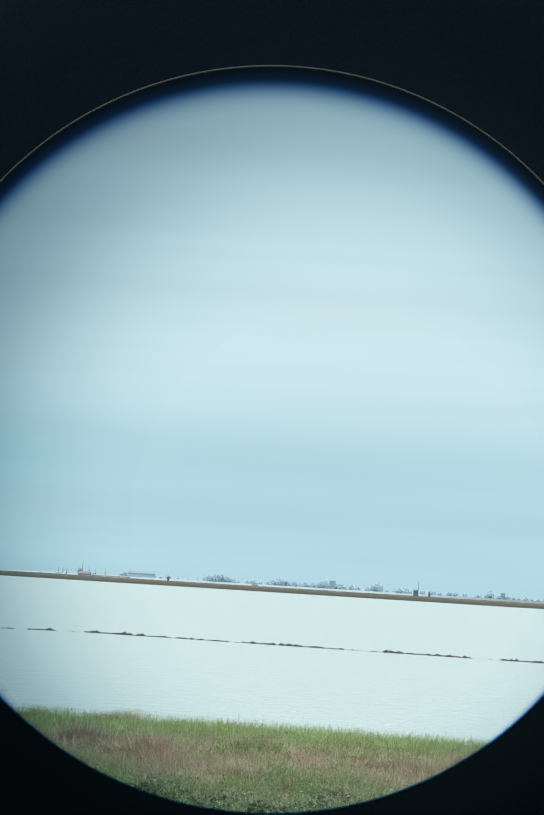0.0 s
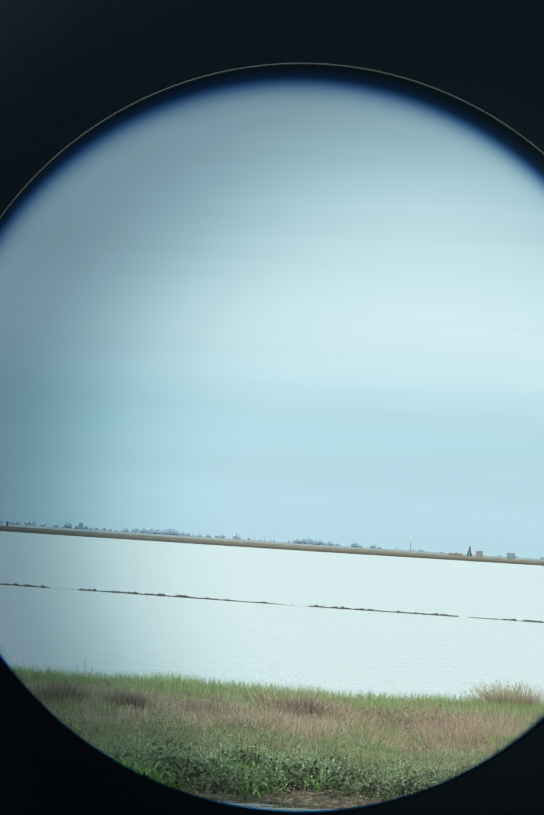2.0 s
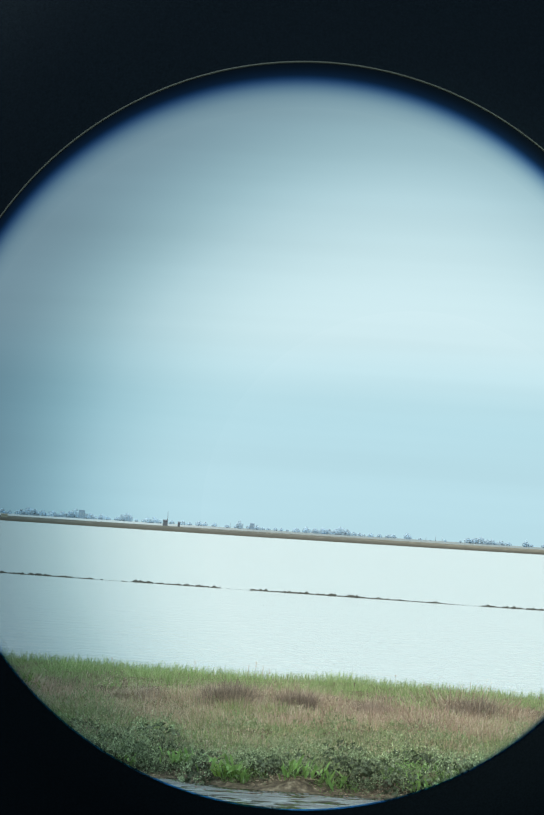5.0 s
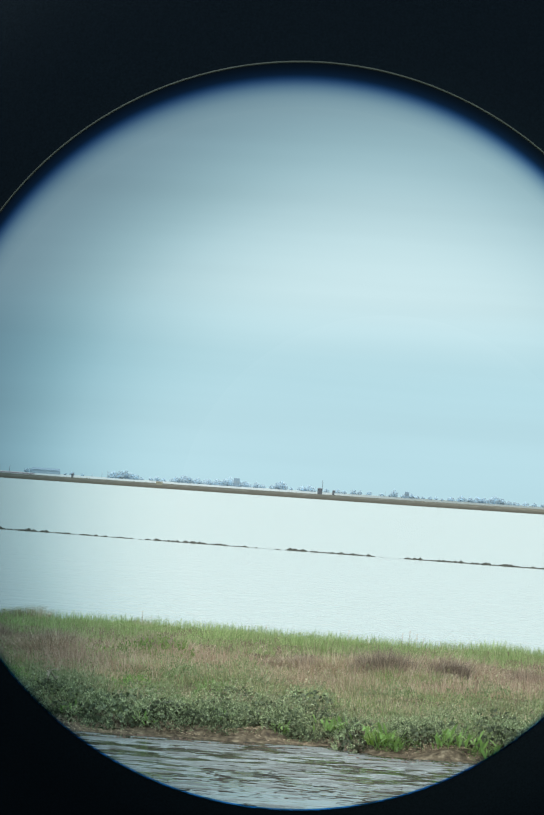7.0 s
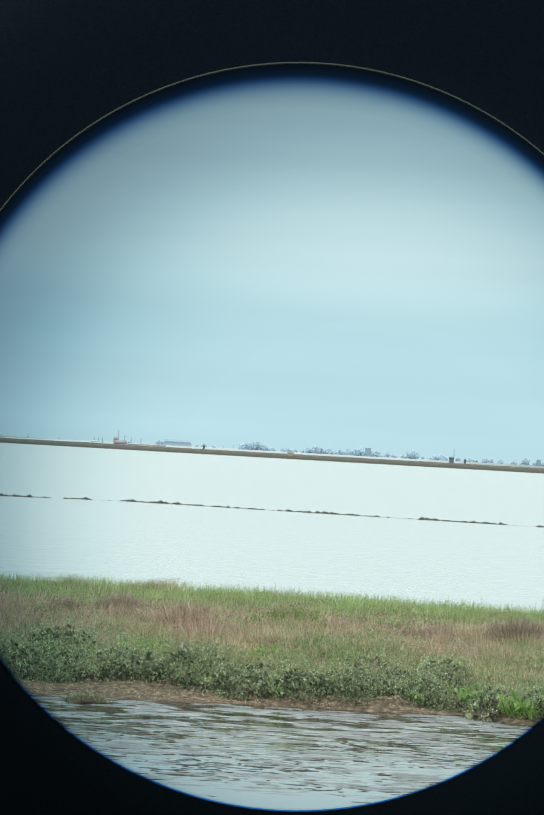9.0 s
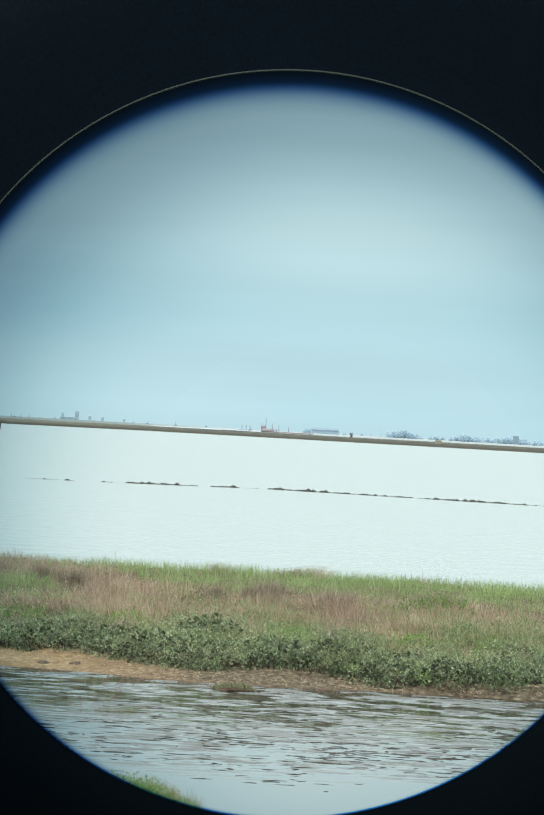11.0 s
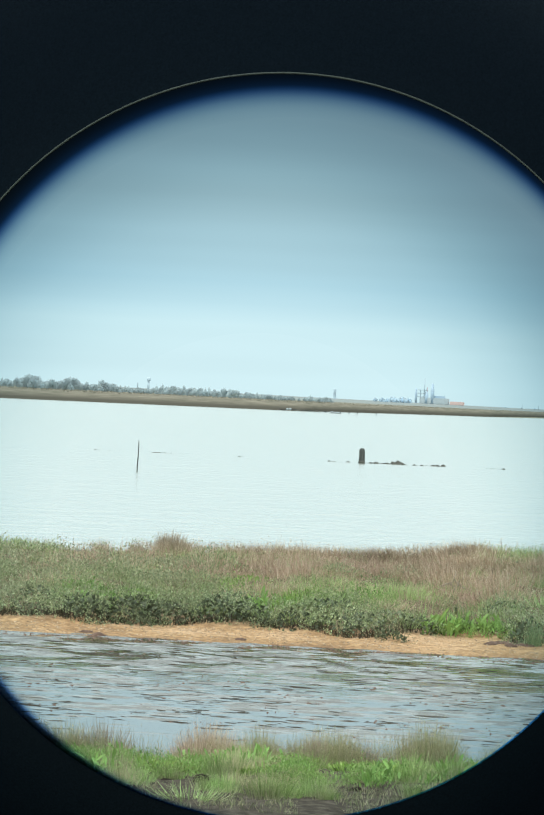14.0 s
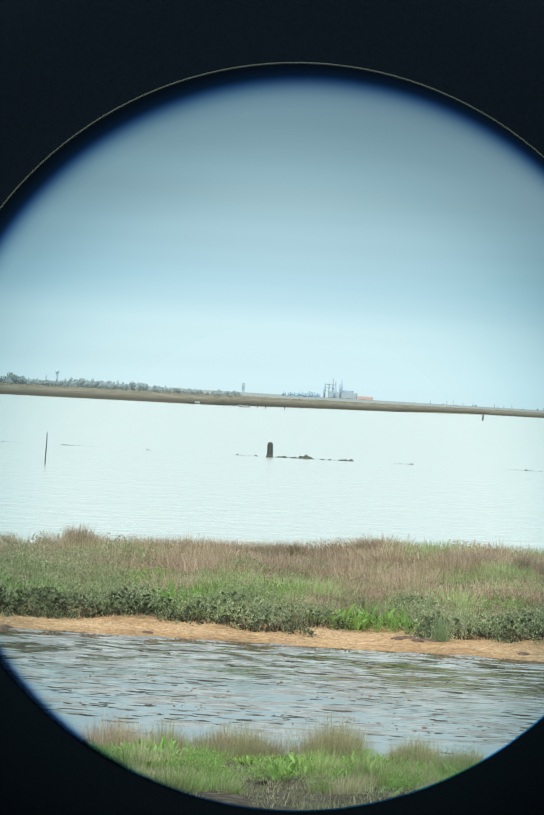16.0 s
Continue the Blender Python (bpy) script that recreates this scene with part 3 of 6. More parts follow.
eastend.inputs["From Min"].default_value, eastend.inputs["From Max"].default_value = 125, 75
t.links.new(sx.outputs["X"], eastend.inputs["Value"])
silted = t.nodes.new("ShaderNodeMath")
silted.operation = "MULTIPLY"
t.links.new(east.outputs[0], silted.inputs[0])
t.links.new(eastend.outputs[0], silted.inputs[1])
tops = blend(t, tops, silt, silted.outputs[0])
wet = t.nodes.new("ShaderNodeMapRange")
wet.inputs["From Min"].default_value, wet.inputs["From Max"].default_value = 0.30, 0.95
t.links.new(sx.outputs["Z"], wet.inputs["Value"])
t.links.new(blend(t, (0.085, 0.08, 0.065), tops, wet.outputs[0]), b.inputs["Base Color"])
far_bank()


def channel_waves(X, Y):
    """Smooth shallow water from which separate steep wavelets rise along the channel's width."""
    rng = np.random.RandomState(5)
    z = np.zeros_like(X)
    for k in range(44):
        lam = math.exp(rng.uniform(math.log(0.15), math.log(0.38)))
        ang = rng.normal(0.06, 0.26)
        kx, ky = 2 * np.pi / lam * math.sin(ang), 2 * np.pi / lam * math.cos(ang)
        z += 0.213 * np.sin(kx * X + ky * Y + rng.uniform(0, 6.28))
    gust = np.sin(X * 0.9 + 1.4 * np.sin(Y * 0.7)) * np.sin(Y * 1.1 + X * 0.35) + 0.6 * np.sin(X * 0.33 + Y * 0.21 + 1.0)
    east = np.clip((X + 2.0) / 2.5, 0, 1)
    B, R = np.arctan2(X, Y) / UNIT - 400, np.hypot(X, Y)
    calm = np.clip((Y - 37.8) / 2.0, 0.0, 1) * np.clip((SHORE(B) - R) / 0.8, 0.7, 1)
    chop = np.exp(-np.clip(SHORE(B) - R, 0, 20) / 2.2)
    crest = np.tanh(2.6 * np.clip(z - (1.55 - 0.36 * gust - 0.45 * east - 0.30 * chop), 0, 2.5))
    return (0.0092 * crest + (0.0001 + 0.0026 * chop) * z) * (0.06 + 0.94 * calm) - 0.003


cx = steps((-400, -10.2, 12), (-10.2, 5.6, 170), (5.6, 400, 12))
cy = steps((24, 33, 20), (33, 37.5, 30), (37.5, 53.4, 680), (53.4, 58, 12))
channel = mesh_obj("water_channel", grid_mesh("water_channel", cx, cy, channel_waves), CHANNEL)
tagged(channel, "rippled shallow tidal channel with brown mud below", "water", kind="structure")
lagoon = mesh_obj("water_lagoon", grid_mesh("water_lagoon", steps((-4900, 4900, 20)), steps((60, 4900, 20)), lambda X, Y: 0 * X), LAGOON)
tagged(lagoon, "broad pale lagoon water with a fine ripple", "water", kind="structure")


# ---- the eyepiece the view is seen through ----
RING = 0.15 * 718 / 10770


def eyepiece():
    e = thing("eyepiece", pose(0, 0, 0.9), "matt black eyepiece with a thin brass rim on a post", "eyepiece")
    aim = spot(-620, 1, 0).to_track_quat("Y", "Z").to_matrix().to_4x4()
    base = Matrix.Translation((0, 0, EYE - 0.9)) @ aim
    # rubber cup: a turned ring, its face sloped to look brighter above from the camera
    bm = bmesh.new()
    prof = ((RING * 0.993, -0.00125), (RING * 1.0, -0.0012), (0.0205, 0.0045), (0.022, 0.0065), (0.022, 0.018), (0.0205, 0.0195), (0.018, 0.0195), (RING * 1.25, 0.012))
    n = 160
    loops = [[bm.verts.new((r * math.cos(6.28318531 * k / n), y, r * math.sin(6.28318531 * k / n))) for k in range(n)] for r, y in prof]
    for a, c in zip(loops, loops[1:] + loops[:1]):
        for k in range(n):
            bm.faces.new((a[k], a[(k + 1) % n], c[(k + 1) % n], c[k]))
    bmesh.ops.transform(bm, matrix=base, verts=bm.verts)
    part("eyecup", bm, RUBBER, e, "matt black rubber eyecup", smooth=False)
    # brass rim, built only along the upper arc where it would catch light
    arc = [radians(22 + 146 * k / 60) for k in range(61)]
    bm = tube_bm([(RING * 0.996 * math.cos(a), -0.00125, RING * 0.996 * math.sin(a)) for a in arc], [0.0000300 * math.sin(math.pi * k / 60) ** 0.4 + 0.000002 for k in range(61)], 6)
    bmesh.ops.transform(bm, matrix=base, verts=bm.verts)
    part("rim", bm, BRASS, e, "thin dull brass rim")
    # thin tinted ring added for the blue colour fringe along the lower edge
    bm = bmesh.new()
    low = [radians(186 + 172 * k / 120) for k in range(121)]
    bands = [[bm.verts.new((RING * q * math.cos(a), -0.00124, RING * q * math.sin(a))) for a in low] for q in (0.9890, 0.9945)]
    for k in range(120):
        bm.faces.new((bands[0][k], bands[0][k + 1], bands[1][k + 1], bands[1][k]))
    bmesh.ops.transform(bm, matrix=base, verts=bm.verts)
    m = bpy.data.materials.new("blue_fringe_tint")
    m.use_nodes = True
    tint = m.node_tree.nodes.new("ShaderNodeBsdfTransparent")
    tint.inputs[0].default_value = (0.05, 0.36, 0.85, 1)
    m.node_tree.links.new(tint.outputs[0], m.node_tree.nodes["Material Output"].inputs["Surface"])
    part("bevel", bm, m, e, "thin blue ring standing in for the colour fringe")
    # graded sheets added to paint the view's dim edge and its broad vignette
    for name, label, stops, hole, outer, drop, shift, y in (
            ("glass_edge", "graded ring painting the dim blue edge of the view", EDGE_FADE, 0.940, 1.02, -0.052, 0.012, 0.0004),
            ("eye_lens", "graded sheet painting the vignette over the view", VIGNETTE, 0.50, 1.8, -0.215, 0.127, -0.0180)):
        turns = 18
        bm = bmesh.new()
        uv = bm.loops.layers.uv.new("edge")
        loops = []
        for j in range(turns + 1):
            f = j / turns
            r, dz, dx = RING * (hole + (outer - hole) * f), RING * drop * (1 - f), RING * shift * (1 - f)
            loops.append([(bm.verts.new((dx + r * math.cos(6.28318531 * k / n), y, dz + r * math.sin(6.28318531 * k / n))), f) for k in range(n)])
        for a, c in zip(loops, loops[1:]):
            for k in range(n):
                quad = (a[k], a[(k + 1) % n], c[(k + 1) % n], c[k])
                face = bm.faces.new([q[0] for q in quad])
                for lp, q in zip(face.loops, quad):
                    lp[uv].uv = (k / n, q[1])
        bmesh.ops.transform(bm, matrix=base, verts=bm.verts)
        m = bpy.data.materials.new("vignette_fade")
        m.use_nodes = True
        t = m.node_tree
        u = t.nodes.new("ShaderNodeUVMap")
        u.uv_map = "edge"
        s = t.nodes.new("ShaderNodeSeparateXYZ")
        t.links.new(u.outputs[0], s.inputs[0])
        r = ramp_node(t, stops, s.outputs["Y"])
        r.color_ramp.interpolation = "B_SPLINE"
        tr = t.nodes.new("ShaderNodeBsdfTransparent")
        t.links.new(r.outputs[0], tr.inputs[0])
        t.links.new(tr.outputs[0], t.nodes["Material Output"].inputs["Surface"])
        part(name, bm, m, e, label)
    bm = tube_bm([(0, 0.009, 0), (0, 0.009, EYE - 0.9 - 0.0215)], [0.012, 0.008], 16)
    part("post", bm, RUBBER, e, "slim black post")
    return e


# the vignette is put into these ramps: less passes towards the edge
EDGE_FADE = ((0.0, (1, 1, 1)), (0.22, (0.86, 0.90, 0.93)), (0.40, (0.42, 0.54, 0.70)), (0.54, (0.05, 0.14, 0.36)), (0.66, (0.012, 0.020, 0.034)), (1.0, (0.012, 0.014, 0.016)))
VIGNETTE = ((0.0, (1, 1, 1)), (0.09, (0.91, 0.945, 0.95)), (0.18, (0.69, 0.77, 0.80)), (0.25, (0.48, 0.58, 0.62)), (0.33, (0.31, 0.39, 0.44)), (0.40, (0.27, 0.33, 0.38)), (0.60, (0.24, 0.30, 0.36)), (0.76, (0.85, 0.88, 0.9)), (1.0, (0.9, 0.92, 0.93)))
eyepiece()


# ---- marsh plants: one of each kind, then copies ----
RNG = np.random.RandomState(11)


def ground_z(x, y):
    return float(ground_height(np.array([x]), np.array([y]))[0])


def make_shrub(rng, n_leaf, name="sea_purslane_shrub", label="low grey-green sea purslane shrub on the muddy bank", category="shrub", group="shrubs along the bank",
               mat=None, leaf=((0.016, 0.032), (0.008, 0.013)), tall=1.0, fill=230):
    """A low dense mound: filler leaves inside, small leaves in upright sprays all over it."""
    e = thing(name, Matrix(), label, category, group)
    up = rng.uniform(-0.3, 1.0, fill)
    a, ring = rng.uniform(0, 6.28, fill), np.sqrt(1 - up * up)
    q = np.stack([np.cos(a) * ring * 0.31, np.sin(a) * ring * 0.31, up * 0.30 * tall], 1) * rng.uniform(0.75, 1.05, (fill, 1))
    v, f = leaves(rng, q, (0.03, 0.05), (0.005, 0.010), 0.9) if mat else leaves(rng, q, (0.045, 0.085), (0.030, 0.050), 0.9)
    # without a colour of its own, the inside takes the painted shade colour
    tagged(mesh_obj("brushwood", soup("brushwood", v, f), mat or INNER, e, "inner filler leaves"), kind="stuff")
    pts = []
    shoots = 165
    for k in range(shoots):
        a, up = rng.uniform(0, 6.28), rng.uniform(-0.25, 1.0)
        ring = math.sqrt(1 - up * up)
        lump = 1 + 0.20 * math.sin(3 * a + 1 + rng.normal(0, 0.3)) * ring + 0.15 * math.sin(5 * a) * up
        d = np.array([math.cos(a) * ring, math.sin(a) * ring, up])
        p = d * np.array([0.37, 0.37, 0.34 * tall]) * lump
        way = d * 0.55 + np.array([0, 0, 0.75]) + rng.normal(0, 0.16, 3)
        m = n_leaf // shoots
        f = rng.rand(m)[:, None]
        q = p + way * f * rng.uniform(0.05, 0.12) + rng.normal(0, 0.010, (m, 3))
        q[:, 2] = np.maximum(q[:, 2], -0.08)
        pts.append(q)
    v, f = leaves(rng, np.concatenate(pts), leaf[0], leaf[1], 1.2)
    tagged(mesh_obj("foliage", soup("foliage", v, f), mat or PURSLANE, e), kind="stuff")
    return e


def make_tuft(rng, n, height, spread, stem_mat, head_mat, name, label, heads=0.6, group="dry tufts on the bank", width=(0.003, 0.006)):
    """An upright tuft of thin stems, many with small seed heads."""
    e = thing(name, Matrix(), label, "tuft", group)
    r = np.sqrt(rng.rand(n)) * spread
    a = rng.uniform(0, 6.28, n)
    roots = np.stack([r * np.cos(a), r * np.sin(a), np.full(n, -0.02)], 1)
    v, f = blades(rng, roots, (height * 0.6, height), width, (0.0, 0.30), 2)
    # a domed outline: outer stems shorter and leaning out
    v = v.reshape(n, 5, 3)
    q = (r / spread) ** 2
    rise = v[:, :, 2] + 0.02
    v[:, :, 2] = -0.02 + rise * (1 - 0.45 * q)[:, None]
    v[:, :, :2] += roots[:, None, :2] * (0.9 * rise / height)[:, :, None]
    v = v.reshape(-1, 3)
    tagged(mesh_obj("straw", soup("straw", v, f), stem_mat, e), kind="stuff")
    m = int(n * heads)
    if not m:
        return e
    tops = v.reshape(-1, 5, 3)[:m]
    hp = []
    for k in range(m):
        for j in range(3):
            u = rng.uniform(0.55, 1.0)
            hp.append(tops[k, 2] * (1 - u) + tops[k, 4] * u + rng.normal(0, 0.008, 3))
    v2, f2 = leaves(rng, np.array(hp), (0.012, 0.024), (0.004, 0.008), 0.9)
    tagged(mesh_obj("chaff", soup("chaff", v2, f2), head_mat, e), kind="stuff")
    return e


def make_plume(rng, n, mat, name, label, group):
    """A dense upright bush of fine feathery stems, its tips uneven."""
    e = thing(name, Matrix(), label, "bush", group)
    pieces = []
    for k in range(7):
        q, a = (0.0, 0.0) if k == 0 else (rng.uniform(0.07, 0.15), k * 1.05 + rng.uniform(-0.3, 0.3))
        roots, hs, out = dome(rng, n // 7, 0.10, (0.46 if k == 0 else rng.uniform(0.28, 0.44)), 0.40)
        roots[:, 0] += q * math.cos(a)
        roots[:, 1] += q * math.sin(a)
        out += np.array([math.cos(a), math.sin(a)]) * q * 1.6
        pieces.append((roots, hs, out))
    roots, hs, out = (np.concatenate([p[j] for p in pieces]) for j in range(3))
    v, f = strands(rng, roots, hs, rng.uniform(0.0035, 0.0075, len(hs)), out, 2, 0.25)
    tagged(mesh_obj("brush", soup("brush", v, f), mat, e), kind="stuff")
    tips = v.reshape(len(hs), 5, 3)
    m = n // 2
    pick = rng.randint(len(hs), size=m)
    u = rng.uniform(0.0, 1.0, m)[:, None]
    c = tips[pick, 2] * (1 - u) + tips[pick, 4] * u + rng.normal(0, 0.006, (m, 3))
    v, f = leaves(rng, c, (0.014, 0.030), (0.0022, 0.0045), 1.2)
    tagged(mesh_obj("leafage", soup("leafage", v, f), mat, e), kind="stuff")
    return e


def leaf_mesh(length, width, bend):
    """A broad leaf with a keel, wavy and arched outwards along +x."""
    verts, faces = [], []
    for k in range(6):
        f = k / 5
        w = width * (0.25 + 1.5 * f * (1 - f) * 2) * (1 if k < 5 else 0.08)
        x, z = length * (f * bend + 0.25 * bend * f * f), length * (f - 0.35 * bend * f * f)
        verts += [(x, -w, z + 0.12 * w), (x, 0, z - 0.1 * w), (x, w, z + 0.12 * w)]
    for k in range(5):
        o = 3 * k
        faces += [(o, o + 1, o + 4, o + 3), (o + 1, o + 2, o + 5, o + 4)]
    me = soup("leaf", verts, faces)
    me.materials.append(BROAD)
    me.polygons.foreach_set("use_smooth", [True] * len(me.polygons))
    return me


LEAVES = [leaf_mesh(0.125, 0.013, 0.35), leaf_mesh(0.105, 0.013, 0.65), leaf_mesh(0.085, 0.012, 0.95)]


def make_broadleaf(rng, n):
    e = thing("broadleaf_plant", Matrix(), "bright green broad-leaved dock plant among the shrubs", "plant", "broad-leaved plants")
    for k in range(n):
        lf = new("leaf", LEAVES[rng.randint(3)])
        lf.parent = e
        s = rng.uniform(0.55, 1.0)
        lf.matrix_basis = pose(rng.normal(0, 0.06), rng.normal(0, 0.06), rng.uniform(-0.01, 0.09), rng.normal(0, 8), rng.normal(0, 10), k * 137.5 + rng.uniform(-20, 20)) @ Matrix.Diagonal((s, s, s, 1))
    return e


def scatter(kinds, places, rng, scale=(0.85, 1.2), sink=0.0, wide=1.0):
    """Copies of a few built plants at places (x, y) or (x, y, size), turned at random."""
    for p in places:
        x, y = p[0], p[1]
        s = rng.uniform(*scale) * (p[2] if len(p) > 2 else 1)
        ob = kinds[rng.randint(len(kinds))]
        sz = s * (p[3] if len(p) > 3 else 1)
        c = copy_thing(ob, pose(x, y, ground_z(x, y) - sink, 0, 0, rng.uniform(0, 360)))
        c.scale = (s * wide, s * wide, sz)


def discard(kinds):
    for ob in kinds:
        for o in (*ob.children_recursive, ob):
            bpy.data.objects.remove(o)


def bank_xy(bearing, dist):
    p = spot(bearing, dist)
    return p.x, p.y


# shrubs along the foot of the bank, two ragged rows
shrubs = [make_shrub(np.random.RandomState(k), 1155, leaf=((0.016, 0.034), (0.008, 0.015))) for k in range(4)]
places = []
b = -2260.0
while b < 1180:
    f = float(FOOT(b))
    h = float(SHRUB(b)) / 0.50
    if -1690 < b < -1605 or -1365 < b < -1225 or 25 < b < 300:
        h *= 0.8   # room for the broad-leaved plants
    places.append((*bank_xy(b + RNG.uniform(-20, 20), f + 0.22 + RNG.uniform(-0.15, 0.15)), RNG.uniform(0.55, 1.0) * min(h + 0.1, 1.15), RNG.uniform(0.75, 1.1)))
    if RNG.rand() < 0.6:
        places.append((*bank_xy(b + RNG.uniform(-40, 40), f + 0.02 + RNG.uniform(-0.1, 0.1)), RNG.uniform(0.3, 0.55), RNG.uniform(0.6, 1.0)))
    if RNG.rand() < 0.8:
        places.append((*bank_xy(b + RNG.uniform(-30, 30), f + 1.0 + RNG.uniform(-0.2, 0.3)), 0.8 * min(h + 0.1, 1.1), RNG.uniform(0.6, 0.95)))
    if b > -950:
        places.append((*bank_xy(b + RNG.uniform(-30, 30), f + RNG.uniform(0.55, 0.9)), RNG.uniform(0.70, 0.95) * min(h + 0.1, 1.0), RNG.uniform(0.75, 1.0)))
        if RNG.rand() < 0.3:
            places.append((*bank_xy(b + RNG.uniform(-30, 30), f + RNG.uniform(1.3, 2.0)), RNG.uniform(0.6, 0.85), RNG.uniform(0.7, 0.95)))
    b += RNG.uniform(48, 88)
places += [(*bank_xy(b_, float(FOOT(b_)) + o), s, 0.8) for b_, o, s in (*((-300 + 24 * k, 0.15 + 0.14 * (k % 3), 0.45 + 0.07 * (k % 4)) for k in range(13)), (165, 0.5, 0.5), (195, 0.6, 0.6), (225, 0.5, 0.5), (180, 0.9, 0.55), (212, 1.0, 0.55))]
scatter(shrubs, places, RNG, (0.88, 1.12), 0.04, 1.25)

# dry brown tufts over the slope behind them
tufts = [make_tuft(np.random.RandomState(20 + k), 150, 0.28, 0.30, DRY, DRY_PALE, "dry_tuft", "dry tan-brown sea lavender tuft on the bank", 0.0) for k in range(4)]
places = []


def brownness(bearing, dist):
    """How thickly the dry plants stand: less along the green top of the right-hand bank."""
    n = noise.noise(Vector((bearing * 0.006, dist * 0.45, 3.0)))
    if dist > float(LAWN(bearing)) - 0.3:
        return 0.0
    if bearing < -1780:
        return 0.12 + 0.5 * n
    if bearing > -1000 and dist < 57.2:
        return 0.32 + 0.7 * n
    if dist < 57.2 or (bearing < -1420 and bearing > -1780 and dist < 58.8):
        return 0.10 + 0.4 * n
    return 0.5 + 1.0 * n


count = 0
FLUFF = []
while count < 250:
    b_, d_ = RNG.uniform(-2260, 1180), RNG.uniform(55.4, 62.2)
    if d_ < float(FOOT(b_)) + 1.3 or RNG.rand() > brownness(b_, d_):
        continue
    if count % 2:
        FLUFF.append((*bank_xy(b_, d_), RNG.uniform(0.45, 0.8), RNG.uniform(0.65, 0.95)))
    else:
        places.append((*bank_xy(b_, d_), RNG.uniform(0.6, 1.1), RNG.uniform(0.75, 1.0)))
    count += 1
# domes of dry stems on the crest
for b_, d_, s in (*((-1735 + 15 * k, 61.9, 0.85) for k in range(28)), (-1296, 61.6, 0.95), (-1278, 61.5, 1.0), (-1312, 61.7, 0.85), (-1288, 61.8, 0.95), (-1262, 61.6, 0.8), (-1325, 61.8, 0.9), (-1340, 61.7, 0.9), (-1480, 61.9, 1.0), (-1530, 62.0, 0.9), (-1590, 61.9, 0.95), (-1650, 62.0, 0.9), (-1720, 61.9, 0.9), (-1420, 62.0, 0.95), (-1100, 62.0, 0.8), (-1020, 62.0, 0.8), (-940, 62.0, 0.75), (-1856, 62.0, 0.7), (-1840, 62.1, 0.95), (-1826, 61.9, 0.7),
                 (-1111, 60.5, 1.1), (-1090, 60.6, 0.9), (-1017, 60.1, 1.0), (-1000, 60.2, 0.8), (-601, 58.5, 1.0), (-580, 58.6, 0.9), (-486, 58.0, 1.1), (-505, 58.1, 0.9), (245, 58.3, 1.35), (275, 58.5, 1.2), (377, 58.7, 1.2), (355, 58.8, 1.0), (566, 59.5, 1.6), (530, 59.5, 1.25), (600, 59.4, 1.3), (800, 59.6, 1.2), (830, 59.5, 1.0)):
    places.append((*bank_xy(b_, d_), s, 0.95))
scatter(tufts, places, RNG, (0.9, 1.15))
domes = [make_shrub(np.random.RandomState(190 + k), 495, "russet_dome", "rounded russet-brown dome of dry stems on the bank", "plant", "russet domes on the bank", RUSSET, ((0.03, 0.06), (0.003, 0.006)), 0.8, 150) for k in range(2)]
places = [(*bank_xy(b_, d_), s, z_) for b_, d_, s, z_ in (
    (545, 58.8, 0.85, 0.7), (600, 58.9, 0.9, 0.75), (572, 58.5, 0.8, 0.75), (626, 58.7, 0.7, 0.7), (386, 58.5, 0.8, 0.75), (345, 58.5, 0.7, 0.75), (415, 58.3, 0.6, 0.75), (808, 58.1, 0.8, 0.95), (850, 58.0, 0.7, 0.95), (784, 55.6, 0.5, 0.8), (475, 56.0, 0.5, 0.8),
    (-887, 60.4, 0.5, 0.8), (-1017, 60.4, 0.55, 0.8), (-707, 59.7, 0.5, 0.8), (-590, 59.3, 0.6, 0.8), (-1099, 60.9, 0.5, 0.8), (-819, 58.3, 0.5, 0.7), 
    (-1300, 61.5, 0.5, 0.9), (-1275, 61.6, 0.5, 0.95), (-1842, 61.9, 0.55, 1.1), (-1826, 61.9, 0.45, 1.1), (-1615, 61.6, 0.5, 0.9), (-1500, 61.4, 0.5, 0.9), (-1180, 59.6, 0.5, 0.8), (-960, 58.6, 0.5, 0.7), (-480, 58.0, 0.6, 0.8), (-200, 58.6, 0.5, 0.8), (-20, 58.2, 0.5, 0.8))]
scatter(domes, places, RNG, (0.92, 1.08), 0.03, 1.2)
discard(domes)
fluffs = [make_shrub(np.random.RandomState(195 + k), 330, "fluffy_dry_plant", "fluffy dry tan-brown sea lavender plant on the bank", "plant", "fluffy dry plants on the bank", DRYFLUFF, ((0.025, 0.06), (0.003, 0.006)), 0.9, 60) for k in range(3)]
scatter(fluffs, FLUFF, RNG, (0.9, 1.1), 0.03, 1.25)
discard(fluffs)

